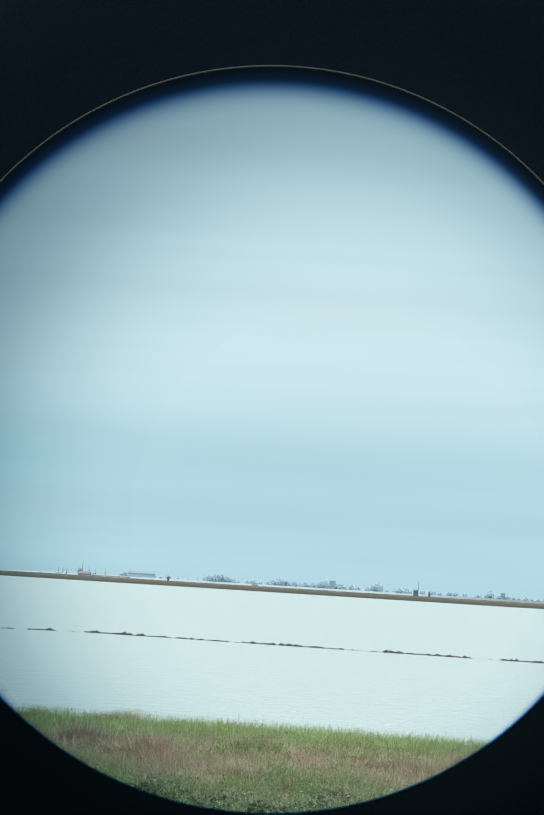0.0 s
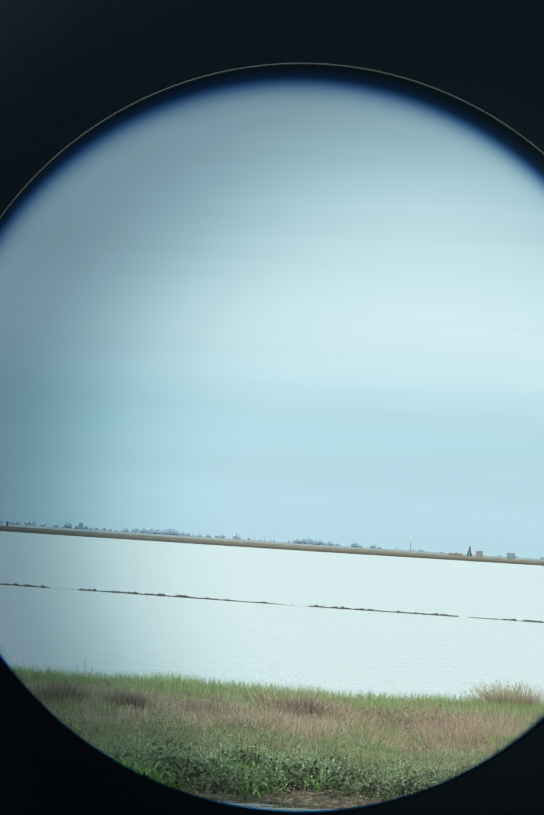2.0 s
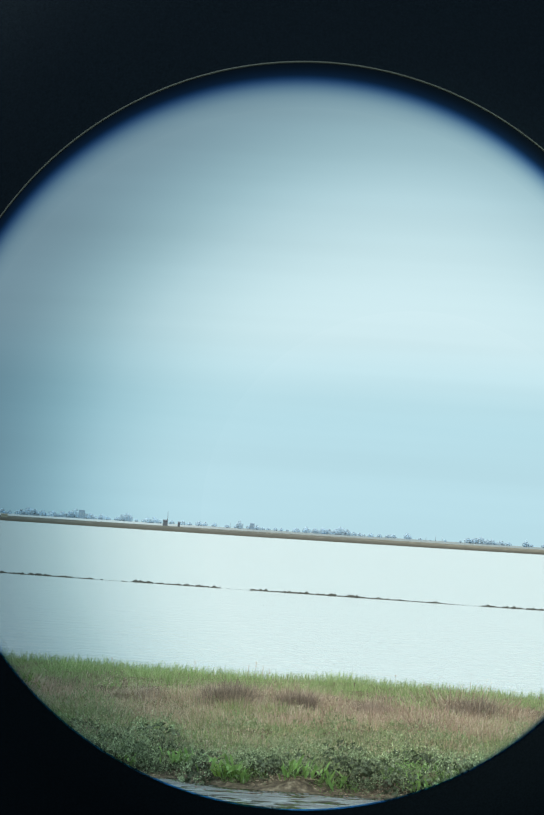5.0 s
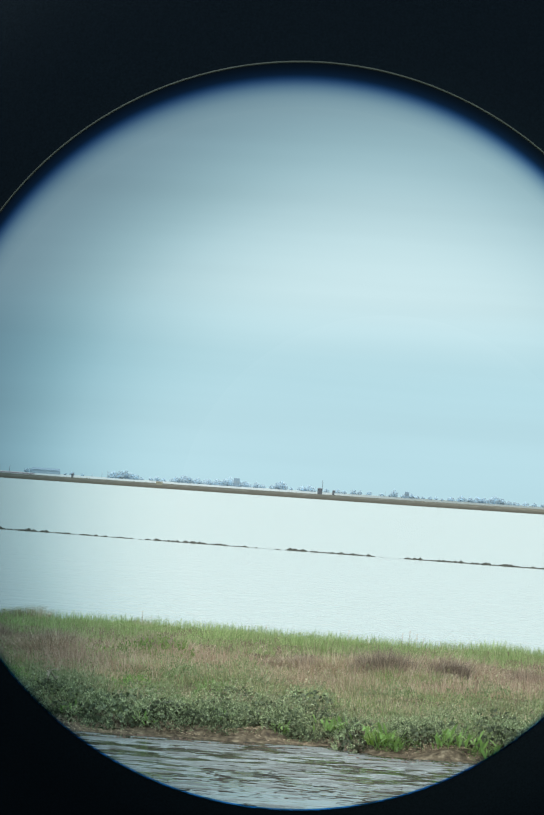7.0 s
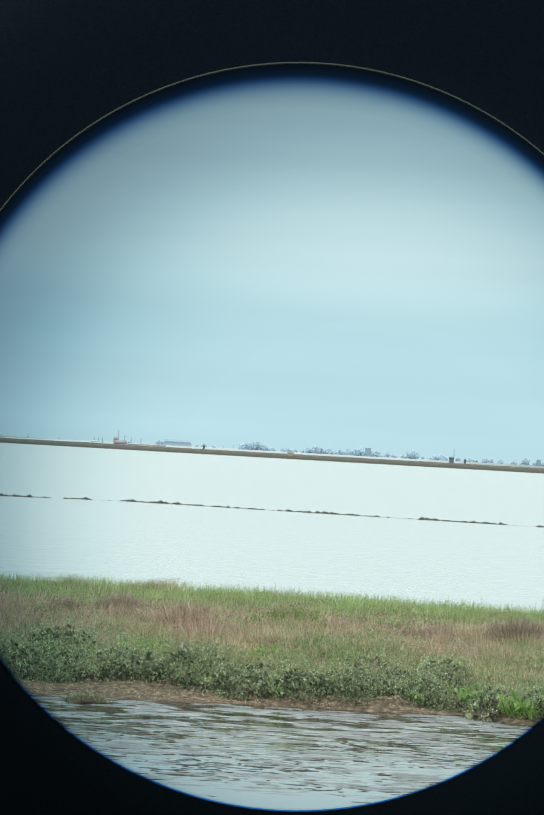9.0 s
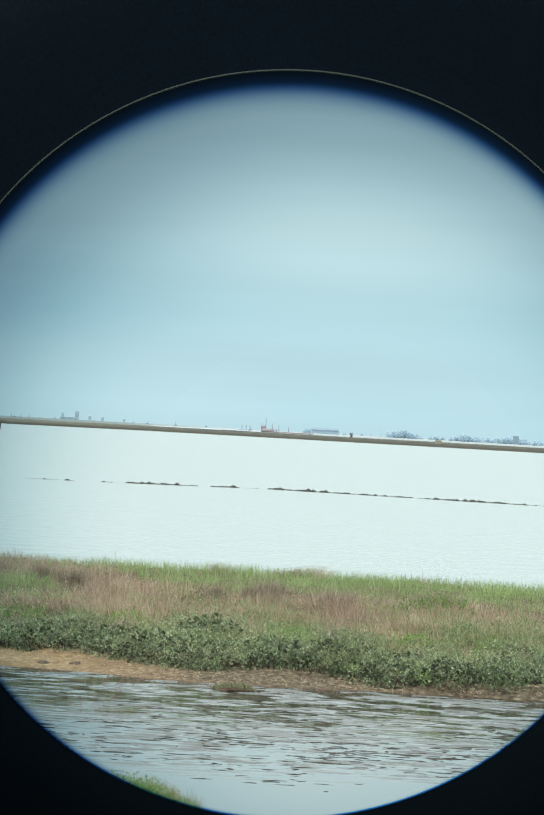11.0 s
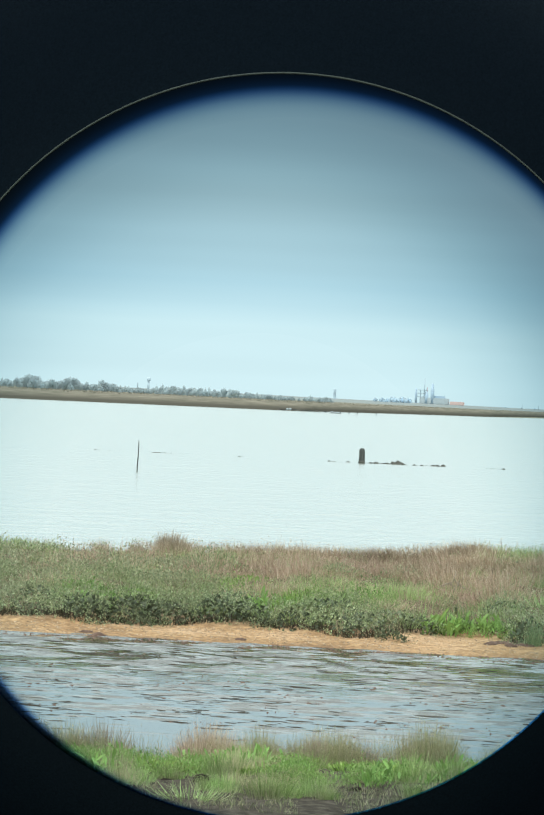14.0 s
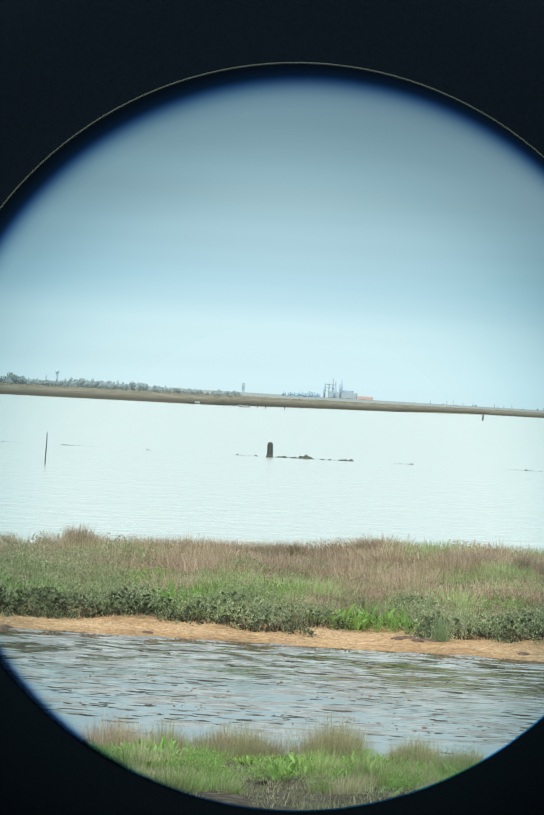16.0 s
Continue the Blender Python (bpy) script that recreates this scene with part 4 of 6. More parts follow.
# feathery domes that stand out of the crest
crown = [make_plume(np.random.RandomState(240 + k), 700, DRYFLUFF, "dry_stem_dome", "feathery tan-brown dome of dry stems on the crest", "dry domes on the crest") for k in range(3)]
places = []
for b_, d_, top, wide in ((-1845, 61.7, 0.86, 0.62), (-1832, 61.6, 0.86, 0.66), (-1858, 61.5, 0.80, 0.55), (-1818, 61.5, 0.78, 0.5), (-1903, 61.8, 0.75, 0.4), (-1970, 61.8, 0.75, 0.45), (-1640, 61.8, 0.80, 0.5), (-1600, 61.7, 0.80, 0.5), (-1500, 61.7, 0.79, 0.55), (-1470, 61.7, 0.80, 0.55), (-1440, 61.8, 0.79, 0.5),
                          (-1320, 61.5, 0.88, 0.6), (-1298, 61.6, 0.92, 0.7), (-1280, 61.5, 0.92, 0.7), (-1262, 61.6, 0.88, 0.55), (-1160, 60.6, 0.86, 0.7), (-1140, 60.5, 0.86, 0.65), (-1110, 60.5, 0.84, 0.6), (-1020, 60.2, 0.82, 0.6), (-1003, 60.1, 0.80, 0.6), (-705, 59.2, 0.74, 0.6), (-600, 58.9, 0.70, 0.65), (-575, 58.8, 0.70, 0.6), (-490, 58.4, 0.66, 0.7), (-465, 58.4, 0.66, 0.6), (-520, 58.5, 0.66, 0.6),
                          (92, 59.0, 0.75, 0.75), (118, 58.9, 0.77, 0.8), (140, 59.0, 0.73, 0.7), (70, 58.9, 0.70, 0.6), (268, 58.6, 0.66, 0.7), (292, 58.6, 0.66, 0.6), (-40, 58.7, 0.68, 0.6), (-65, 58.6, 0.66, 0.6), (-240, 58.6, 0.68, 0.6), (-215, 58.6, 0.68, 0.65), (400, 58.6, 0.66, 0.7)):
    x, y = bank_xy(b_, d_)
    places.append((x, y, wide, max(top - ground_z(x, y), 0.08) / 0.37 / wide))
scatter(crown, places, RNG, (0.97, 1.03))
discard(crown)

# grey-brown twiggy mounds that stand out of the slope
heath = [make_plume(np.random.RandomState(260 + k), 840, HEATH, "heathy_mound", "rounded grey-brown twiggy mound on the bank slope", "twiggy mounds on the bank") for k in range(2)]
scatter(heath, [(*bank_xy(b_, d_), s, (h + 0.10) / 0.42 / s) for b_, d_, s, h in (
    (102, 57.8, 0.95, 0.27), (132, 57.7, 1.0, 0.28), (158, 57.8, 0.75, 0.20), (-280, 58.6, 0.8, 0.15), (-305, 58.7, 0.6, 0.13), (238, 57.8, 0.85, 0.17), (262, 57.7, 0.7, 0.15), (-598, 59.0, 0.85, 0.20), (-625, 59.1, 0.6, 0.15),
    (-484, 58.6, 0.9, 0.18), (-455, 58.5, 0.7, 0.15), (-1105, 60.3, 0.85, 0.20), (-1020, 60.0, 0.7, 0.18), (-960, 59.6, 0.7, 0.16), (-705, 59.0, 0.7, 0.16), (-20, 58.2, 0.7, 0.15), (590, 58.6, 1.0, 0.22), (560, 58.5, 0.8, 0.18), (390, 58.2, 0.8, 0.17))], RNG, (0.95, 1.05))
discard(heath)

# green tussocks
tussocks = [make_tuft(np.random.RandomState(40 + k), 115, 0.22, 0.22, GRASS, MIXED, "grass_tussock", "fresh green grass tussock on the bank", 0.0, "grass tussocks on the bank") for k in range(3)]
places = []
for k in range(190):
    b_ = RNG.uniform(-2260, 1180)
    d_ = RNG.uniform(float(LAWN(b_)), 62.3) if (RNG.rand() < 0.4 and b_ > -800) else RNG.uniform(54.0, 60.0)
    if d_ < float(FOOT(b_)) + 1.0:
        continue
    places.append((*bank_xy(b_, d_), RNG.uniform(0.65, 1.0), RNG.uniform(0.8, 1.05)))
for k in range(46):
    b0_, b1_, d0_, d1_ = ((-1610, -1370, 56.4, 58.2), (-1245, -1165, 60.6, 62.1), (-2050, -1880, 57.0, 59.0), (-1160, -1090, 56.0, 57.2))[k % 4 if k > 22 else 0]
    places.append((*bank_xy(RNG.uniform(b0_, b1_), RNG.uniform(d0_, d1_)), RNG.uniform(0.8, 1.1), RNG.uniform(1.0, 1.25)))
places += [(*bank_xy(-470 + 11 * k, 61.7 + 0.2 * (k % 3)), 0.55, 0.6) for k in range(20)]
scatter(tussocks, places, RNG, (0.85, 1.15))

# broad-leaved plants in front of the shrubs
docks = [make_broadleaf(np.random.RandomState(60 + k), 22) for k in range(3)]
places = [(*bank_xy(b_, float(FOOT(b_)) + o), s) for b_, o, s in (
    (54, 0.1, 1.2), (40, 0.2, 0.9), (128, 0.1, 1.2), (142, -0.05, 1.2), (158, 0.0, 0.9), (263, -0.1, 1.3), (245, -0.15, 1.1), (290, -0.1, 1.1), (330, -0.1, 1.1), (480, 0.0, 1.2), (530, -0.1, 1.1), (620, -0.1, 1.2),
    (-1342, -0.25, 1.6), (-1328, -0.2, 1.4), (-1358, -0.15, 1.2), (-1300, -0.2, 1.3), (-1288, -0.1, 1.2), (-1262, -0.15, 1.3), (-1240, 0.0, 1.3), (-1222, -0.1, 1.1), (-1655, 0.9, 1.7), (-1675, 1.0, 1.4), (-1640, 1.0, 1.4), (-1618, 1.1, 1.2), (-1666, 0.7, 1.2), (-1590, 1.3, 1.1),
    (-1890, 1.0, 1.2), (-1960, 0.9, 1.2), (-2010, 0.8, 1.2), (-700, 0.2, 0.9), (-300, 0.0, 0.9), (-60, 0.0, 0.9), (-150, 0.1, 0.9), (-450, 0.1, 0.9))]
scatter(docks, places, RNG, (0.9, 1.1))

# leafy bright clumps among them
beets = [make_shrub(np.random.RandomState(150 + k), 495, "leafy_clump", "bright green leafy clump on the shore", "plant", "leafy clumps on the shores", BROAD, ((0.03, 0.06), (0.014, 0.024)), 0.62, 160) for k in range(3)]
places = [(*bank_xy(b_, float(FOOT(b_)) + o), s) for b_, o, s in (
    (150, 0.0, 0.25), (190, 0.0, 0.3), (330, -0.1, 0.5), (-1310, -0.3, 0.45), (-1262, -0.2, 0.5), (-1225, -0.1, 0.5), (-1640, 1.2, 0.75), (-1610, 1.6, 0.6), (-1665, 1.5, 0.6), (-1560, 2.4, 0.6), (-1480, 2.6, 0.7), (-1700, 2.6, 0.7),
    (-1900, 1.4, 0.7), (-1990, 1.2, 0.7), (-740, 1.2, 0.6), (-560, 1.6, 0.6), (-330, 2.2, 0.7), (-380, 5.0, 0.7), (-330, 5.2, 0.7), (-280, 5.1, 0.7), (-420, 5.3, 0.6), (-180, 2.0, 0.6), (470, 0.4, 0.6), (560, 0.3, 0.6), (-1050, 1.9, 0.6), (-860, 2.2, 0.6))]
scatter(beets, places, RNG, (0.85, 1.15), 0.02)

# an upright tuft of reed at the foot of the bank
reeds = [make_tuft(np.random.RandomState(71), 90, 0.42, 0.07, REED, REED, "reed_clump", "pale green reed clump at the foot of the bank", 0.0, "reed clumps")]
places = [(*bank_xy(-1168, float(FOOT(-1168)) - 0.35), 1.0), (*bank_xy(-1160, float(FOOT(-1168)) - 0.3), 0.85)]
scatter(reeds, places, RNG, (0.95, 1.05))


# dark strands added for the shadow line along the foot of the shrubs
rng = np.random.RandomState(66)
B = rng.uniform(-2260, 1200, 9000)
D = FOOT(B) - 0.02 + 0.30 * rng.rand(9000)
an = (B + 400) * UNIT
x, y = D * np.sin(an), D * np.cos(an)
roots = np.stack([x, y, ground_height(x, y) - 0.01], 1)
v, f = strands(rng, roots, rng.uniform(0.04, 0.11, 9000), rng.uniform(0.006, 0.014, 9000), rng.normal(0, 0.5, (9000, 2)), 2, 0.6)
tagged(mesh_obj("root_fringe", soup("root_fringe", v, f), FOOT_SHADOW), "dark strands standing in for the shadow line under the shrubs", "twigs", kind="stuff")


# ---- near shore ----
def make_strap(rng, n):
    """A bright rosette clump of upright strap leaves."""
    e = thing("strap_leaf_clump", Matrix(), "bright green strap-leaved clump on the shore", "plant", "strap-leaved clumps on the shores")
    roots, hs, out = dome(rng, n, 0.13, 0.15, 0.95)
    v, f = strands(rng, roots, hs, rng.uniform(0.008, 0.016, n), out, 4, 0.55, 0.35)
    tagged(mesh_obj("foliage", soup("foliage", v, f), STRAP, e), kind="stuff")
    # inner leaves in the dark colour that paints shade between the outer ones
    roots, hs, out = dome(rng, n // 2, 0.12, 0.10, 1.3)
    v, f = strands(rng, roots, hs, rng.uniform(0.008, 0.016, n // 2), out, 3, 0.7, 0.3)
    tagged(mesh_obj("old_leaves", soup("old_leaves", v, f), INNER, e, "inner filler leaves"), kind="stuff")
    return e


near_tall = [make_plume(np.random.RandomState(80 + k), 1190, STRAWOLIVE, "feathery_bush", "feathery olive and straw bush on the near shore", "feathery bushes on the near shore") for k in range(3)]
near_dry = [make_plume(np.random.RandomState(90 + k), 1190, DRYFLUFF, "dry_feathery_bush", "feathery dry pinkish-brown bush on the near shore", "dry bushes on the near shore") for k in range(2)]
near_low = [make_plume(np.random.RandomState(100 + k), 350, (FRESH, STRAWOLIVE, FRESH)[k], "low_feathery_bush", "low feathery green and straw bush on the near shore", "low bushes on the near shore") for k in range(3)]
near_thin = [make_plume(np.random.RandomState(95 + k), 170, STRAWOLIVE, "sparse_stem_tuft", "sparse tuft of thin upright stems at the near water's edge", "sparse tufts on the near shore") for k in range(2)]


def shore_plants(kinds, table):
    """Plants along the near edge: bearing, distance, height of the tips over the water, breadth."""
    places = []
    for b_, d_, top, wide in table:
        x, y = bank_xy(b_, d_)
        places.append((x, y, wide, (top - ground_z(x, y)) / 0.37 / wide))
    scatter(kinds, places, RNG, (0.97, 1.03))


shore_plants(near_dry, ((-1757, 34.7, 0.40, 0.80), (-1737, 34.6, 0.37, 0.72), (-1776, 34.5, 0.37, 0.70), (-1714, 34.6, 0.32, 0.60), (-1560, 34.5, 0.35, 0.60), (-1480, 34.6, 0.34, 0.55), (-1385, 34.6, 0.33, 0.55),
                        (-1090, 34.6, 0.27, 0.5), (-950, 34.6, 0.29, 0.5), (-1950, 34.6, 0.36, 0.8), (-2080, 34.6, 0.36, 0.8), (-2200, 34.6, 0.36, 0.8)))
shore_plants(near_tall, ((-1655, 34.6, 0.38, 0.62), (-1640, 34.5, 0.33, 0.55), (-1580, 34.7, 0.34, 0.50), (-1545, 34.6, 0.38, 0.62), (-1520, 34.7, 0.39, 0.62), (-1497, 34.5, 0.37, 0.60), (-1366, 34.7, 0.44, 0.72), (-1346, 34.6, 0.46, 0.78),
                         (-1330, 34.7, 0.44, 0.70), (-1314, 34.5, 0.36, 0.55), (-1216, 34.5, 0.32, 0.50), (-1196, 34.6, 0.36, 0.62), (-1181, 34.5, 0.31, 0.50), (-1120, 34.6, 0.29, 0.45), (-1101, 34.5, 0.32, 0.55), (-986, 34.6, 0.35, 0.62), (-965, 34.5, 0.35, 0.62),
                         (-900, 34.5, 0.25, 0.40), (-836, 34.4, 0.27, 0.45), (-803, 34.4, 0.25, 0.42), (-768, 34.2, 0.21, 0.36), (-729, 34.0, 0.20, 0.36), (-2010, 34.6, 0.36, 0.7), (-2140, 34.6, 0.36, 0.7)))
shore_plants(near_thin, ((-1858, 34.9, 0.31, 0.50), (-1840, 35.0, 0.27, 0.42), (-1885, 34.9, 0.29, 0.45), (-1905, 34.8, 0.27, 0.45), (-1690, 34.9, 0.26, 0.40), (-1612, 35.0, 0.27, 0.40), (-1430, 35.0, 0.42, 0.55), (-1412, 34.9, 0.35, 0.5), (-1450, 34.9, 0.34, 0.5),
                         (-1265, 34.9, 0.25, 0.40), (-1245, 34.8, 0.20, 0.35), (-1150, 34.9, 0.24, 0.4), (-1040, 34.9, 0.24, 0.4), (-1015, 34.8, 0.22, 0.4), (-870, 34.7, 0.2, 0.35)))
scatter(near_low, [(*bank_xy(RNG.uniform(-2230, -740), d_), RNG.uniform(0.32, 0.58), RNG.uniform(0.7, 1.0)) for d_ in RNG.uniform(30.9, 33.9, 90)], RNG)
bushes = [make_shrub(np.random.RandomState(170 + k), 495, "olive_bush", "bushy olive sea-blite plant on the near shore", "bush", "olive bushes on the near shore", BUSHY, ((0.02, 0.045), (0.004, 0.008)), 1.15, 150) for k in range(3)]
places = [(*bank_xy(b_, d_), s, z_) for b_, d_, s, z_ in (
    (-1365, 34.3, 0.55, 0.8), (-1335, 34.1, 0.50, 0.8), (-1392, 34.2, 0.42, 0.8), (-1500, 34.2, 0.50, 0.8), (-1540, 34.1, 0.42, 0.8), (-1195, 34.2, 0.50, 0.8), (-1105, 34.0, 0.42, 0.8), (-980, 34.2, 0.50, 0.8), (-955, 33.9, 0.42, 0.8),
    (-850, 34.2, 0.34, 0.8), (-790, 34.1, 0.30, 0.8), (-735, 33.8, 0.30, 0.8), (-1755, 34.3, 0.52, 0.8), (-1732, 34.1, 0.42, 0.8), (-1655, 34.3, 0.40, 0.8), (-1600, 34.0, 0.36, 0.8), (-1860, 34.3, 0.34, 0.8), (-1910, 34.2, 0.36, 0.8), (-2060, 34.4, 0.45, 0.9), (-2180, 34.3, 0.5, 0.9))]
scatter(bushes, places, RNG, (0.92, 1.08))
places = [(*bank_xy(RNG.uniform(-2200, -735), RNG.uniform(31.8, 33.8)), RNG.uniform(0.14, 0.30), RNG.uniform(0.6, 0.95)) for k in range(46)]
scatter(bushes, places, RNG)
discard(bushes)
places = [(*bank_xy(RNG.uniform(-2250, -900), RNG.uniform(31.6, 33.8)), RNG.uniform(0.6, 1.0)) for k in range(30)]
scatter(docks, places, RNG, (0.85, 1.1))
places = [(*bank_xy(RNG.uniform(-2250, -740), RNG.uniform(31.8, 33.6)), RNG.uniform(0.22, 0.45), 0.85) for k in range(52)]
scatter(beets, places, RNG)
places = [(*bank_xy(RNG.uniform(-2250, -760), RNG.uniform(30.0, 33.4)), RNG.uniform(0.5, 0.8), 0.8) for k in range(20)]
scatter(tussocks, places, RNG)
straps = [make_strap(np.random.RandomState(140 + k), 90) for k in range(3)]
places = []
for b_ in (-2220, -2150, -2080, -2010, -1930, -1850, -1790, -1745, -1700, -1650, -1600, -1560, -1500, -1455, -1400, -1340, -1290, -1250, -1180, -1120, -1050, -985, -930):
    for k in range(3):
        places.append((*bank_xy(b_ + RNG.normal(0, 16), RNG.uniform(32.4, 34.0)), RNG.uniform(0.55, 0.9), RNG.uniform(0.75, 1.0)))
places += [(*bank_xy(b_, float(FOOT(b_)) + o), s, 1.15) for b_, o, s in ((-1668, 1.2, 1.3), (-1655, 0.9, 1.5), (-1648, 1.4, 1.5), (-1636, 1.1, 1.4), (-1622, 1.5, 1.3), (-1605, 1.9, 1.1), (-1585, 2.2, 1.1), (-1340, 0.0, 1.2), (-1326, 0.1, 1.1), (-1285, 0.1, 1.1), (-1250, 0.2, 1.0),
           (45, 0.2, 0.7), (60, 0.3, 0.75), (132, 0.1, 0.85), (150, 0.1, 0.8), (170, 0.3, 0.7), (262, 0.1, 0.7))]
scatter(straps, places, RNG)
discard(straps + near_thin + near_low)
discard(beets + shrubs + tufts + tussocks + docks + reeds + near_tall + near_dry)


# ---- grass that nobody could count ----
def grass(name, label, n, pick, height, width, lean, mat, seed):
    rng = np.random.RandomState(seed)
    pts = []
    while len(pts) < n:
        B, D, keep = pick(rng, 4000)
        a = (B[keep] + 400) * UNIT
        x, y = D[keep] * np.sin(a), D[keep] * np.cos(a)
        z = ground_height(x, y)
        ok = z > 0.085
        pts += list(np.stack([x, y, z - 0.01], 1)[ok])
    v, f = blades(rng, np.array(pts[:n]), height, width, lean)
    ob = mesh_obj(name, soup(name, v, f), mat)
    return tagged(ob, label, "grass", kind="stuff")


def patchy(B, D, k, level):
    return np.sin(B * 0.011 + k) + np.sin(B * 0.027 + 2 * k + D) + np.sin(D * 1.9 + B * 0.005 + k) > level


def pick_crest(rng, m):
    B, D = rng.uniform(-2260, 1350, m), rng.uniform(58.9, 63.2, m)
    return B, D, (D > LAWN(B) + rng.normal(0, 0.15, m)) | (patchy(B, D, 1.0, 1.2) & (B < -700))


def pick_slope(rng, m):
    B, D = rng.uniform(-2260, 1350, m), rng.uniform(51.7, 62.6, m)
    return B, D, (D > FOOT(B) + 0.4) & (D < LAWN(B) + rng.normal(0, 0.12, m))


def pick_green(rng, m):
    B, D, ok = pick_slope(rng, m)
    return B, D, ok & (patchy(B, D, 2.3, 0.9) | ((B > -950) & (D < LAWN(B) - 2.4) & (rng.rand(m) < 0.6)) | ((B > -1780) & (B < -1180) & (D < 58.3)))


def pick_dry(rng, m):
    B, D, ok = pick_slope(rng, m)
    return B, D, ok & patchy(B, D, 0.4, 0.1)


def pick_near(rng, m):
    B, D = rng.uniform(-2300, -690, m), rng.uniform(29.8, 35.1, m)
    return B, D, patchy(B * 2, D, 0.7, -0.6)


grass("crest_grass", "bright green grass along the top of the bank", 42000, pick_crest, (0.05, 0.155), (0.003, 0.006), (0.05, 0.5), GRASS, 1)
grass("slope_grass", "mixed olive and straw grass on the bank slope", 12000, pick_slope, (0.06, 0.17), (0.003, 0.006), (0.05, 0.6), MIXED, 2)
grass("green_grass", "patches of fresh green grass on the bank", 15000, pick_green, (0.07, 0.18), (0.003, 0.006), (0.05, 0.5), GRASS, 3)
grass("dry_grass", "dry pinkish-brown stems across the bank", 9000, pick_dry, (0.08, 0.20), (0.003, 0.005), (0.02, 0.35), DRY, 4)
grass("near_grass", "short green growth on the near shore", 15000, pick_near, (0.02, 0.07), (0.003, 0.005), (0.2, 0.9), OLIVE, 5)


def clump_layer(name, label, n, pick, per, size, height, width, mat, seed, spread=0.8, category="grass"):
    """Rounded clumps of upright stems, thick enough to hide one another, too many to count."""
    rng = np.random.RandomState(seed)
    V, F, got, base = [], [], 0, 0
    while got < n:
        B, D, keep = pick(rng, 400)
        for b_, d_ in zip(B[keep], D[keep]):
            if got >= n:
                break
            x, y = bank_xy(b_, d_)
            z = ground_z(x, y)
            if z < 0.11:
                continue
            r = rng.uniform(*size)
            h = rng.uniform(*height) if height else min(0.10 + 0.075 * max(62 - d_, 0), 0.30) * rng.uniform(0.8, 1.15)
            roots, hs, out = dome(rng, int(per * (r / size[1]) ** 2) + 12, r, h, spread)
            v, f = strands(rng, roots, hs, rng.uniform(*width, len(hs)), out, 2)
            V.append(v + np.array([x, y, z]))
            F += [[q + base for q in fc] for fc in f]
            base += len(v)
            got += 1
    return tagged(mesh_obj(name, soup(name, np.concatenate(V), F), mat), label, category, kind="stuff")


def pick_brown(rng, m):
    B, D = rng.uniform(-2260, 1200, m), rng.uniform(55.5, 61.9, m)
    keep = np.array([rng.rand() < brownness(b_, d_) * 1.3 for b_, d_ in zip(B, D)])
    return B, D, keep & (D > FOOT(B) + 1.4) & ((B < -900) | (D < LAWN(B) - 0.9))


def pick_ridge(rng, m):
    B = np.where(rng.rand(m) < 0.75, rng.uniform(-1700, -1255, m), rng.uniform(-1180, -900, m))
    return B, rng.uniform(59.6, 61.9, m), np.ones(m, bool)


def pick_mound(rng, m):
    B, D = rng.uniform(-2260, 1000, m), rng.uniform(52.4, 60.5, m)
    return B, D, (D > FOOT(B) + 0.6) & (D < LAWN(B) - 0.5) & (rng.rand(m) < np.where(B < -1720, 1.0, np.clip((56.5 - D) / 1.6, 0.05, 1) * np.where(B > -900, 0.35, 1.0)))


def pick_east(rng, m):
    B, D = rng.uniform(-750, 1000, m), rng.uniform(52.4, 58.5, m)
    return B, D, (D > FOOT(B) + 1.7) & (D < np.minimum(FOOT(B) + 4.6, LAWN(B) - 0.6))


clump_layer("tan_stems", "dry tan-brown upright stems in clumps on the bank", 600, pick_brown, 150, (0.18, 0.44), (0.13, 0.34), (0.004, 0.008), TANSTEM, 61, 0.75)
clump_layer("ridge_stems", "tall reddish-brown upright stems along the ridge", 150, pick_ridge, 140, (0.16, 0.36), None, (0.003, 0.007), TANSTEM, 62, 0.4)
clump_layer("mixed_stems", "short brown and tan stems among the herbs", 190, pick_east, 110, (0.14, 0.34), (0.10, 0.20), (0.004, 0.008), TANSTEM, 66, 0.7)
clump_layer("olive_clumps", "olive-green grass clumps among the herbs", 200, pick_east, 110, (0.14, 0.34), (0.10, 0.20), (0.004, 0.008), OLIVE, 67, 0.8)
clump_layer("fresh_clumps", "fresh green grass in clumps on the bank", 340, pick_green, 120, (0.15, 0.36), (0.12, 0.24), (0.004, 0.008), FRESH, 63, 0.8)

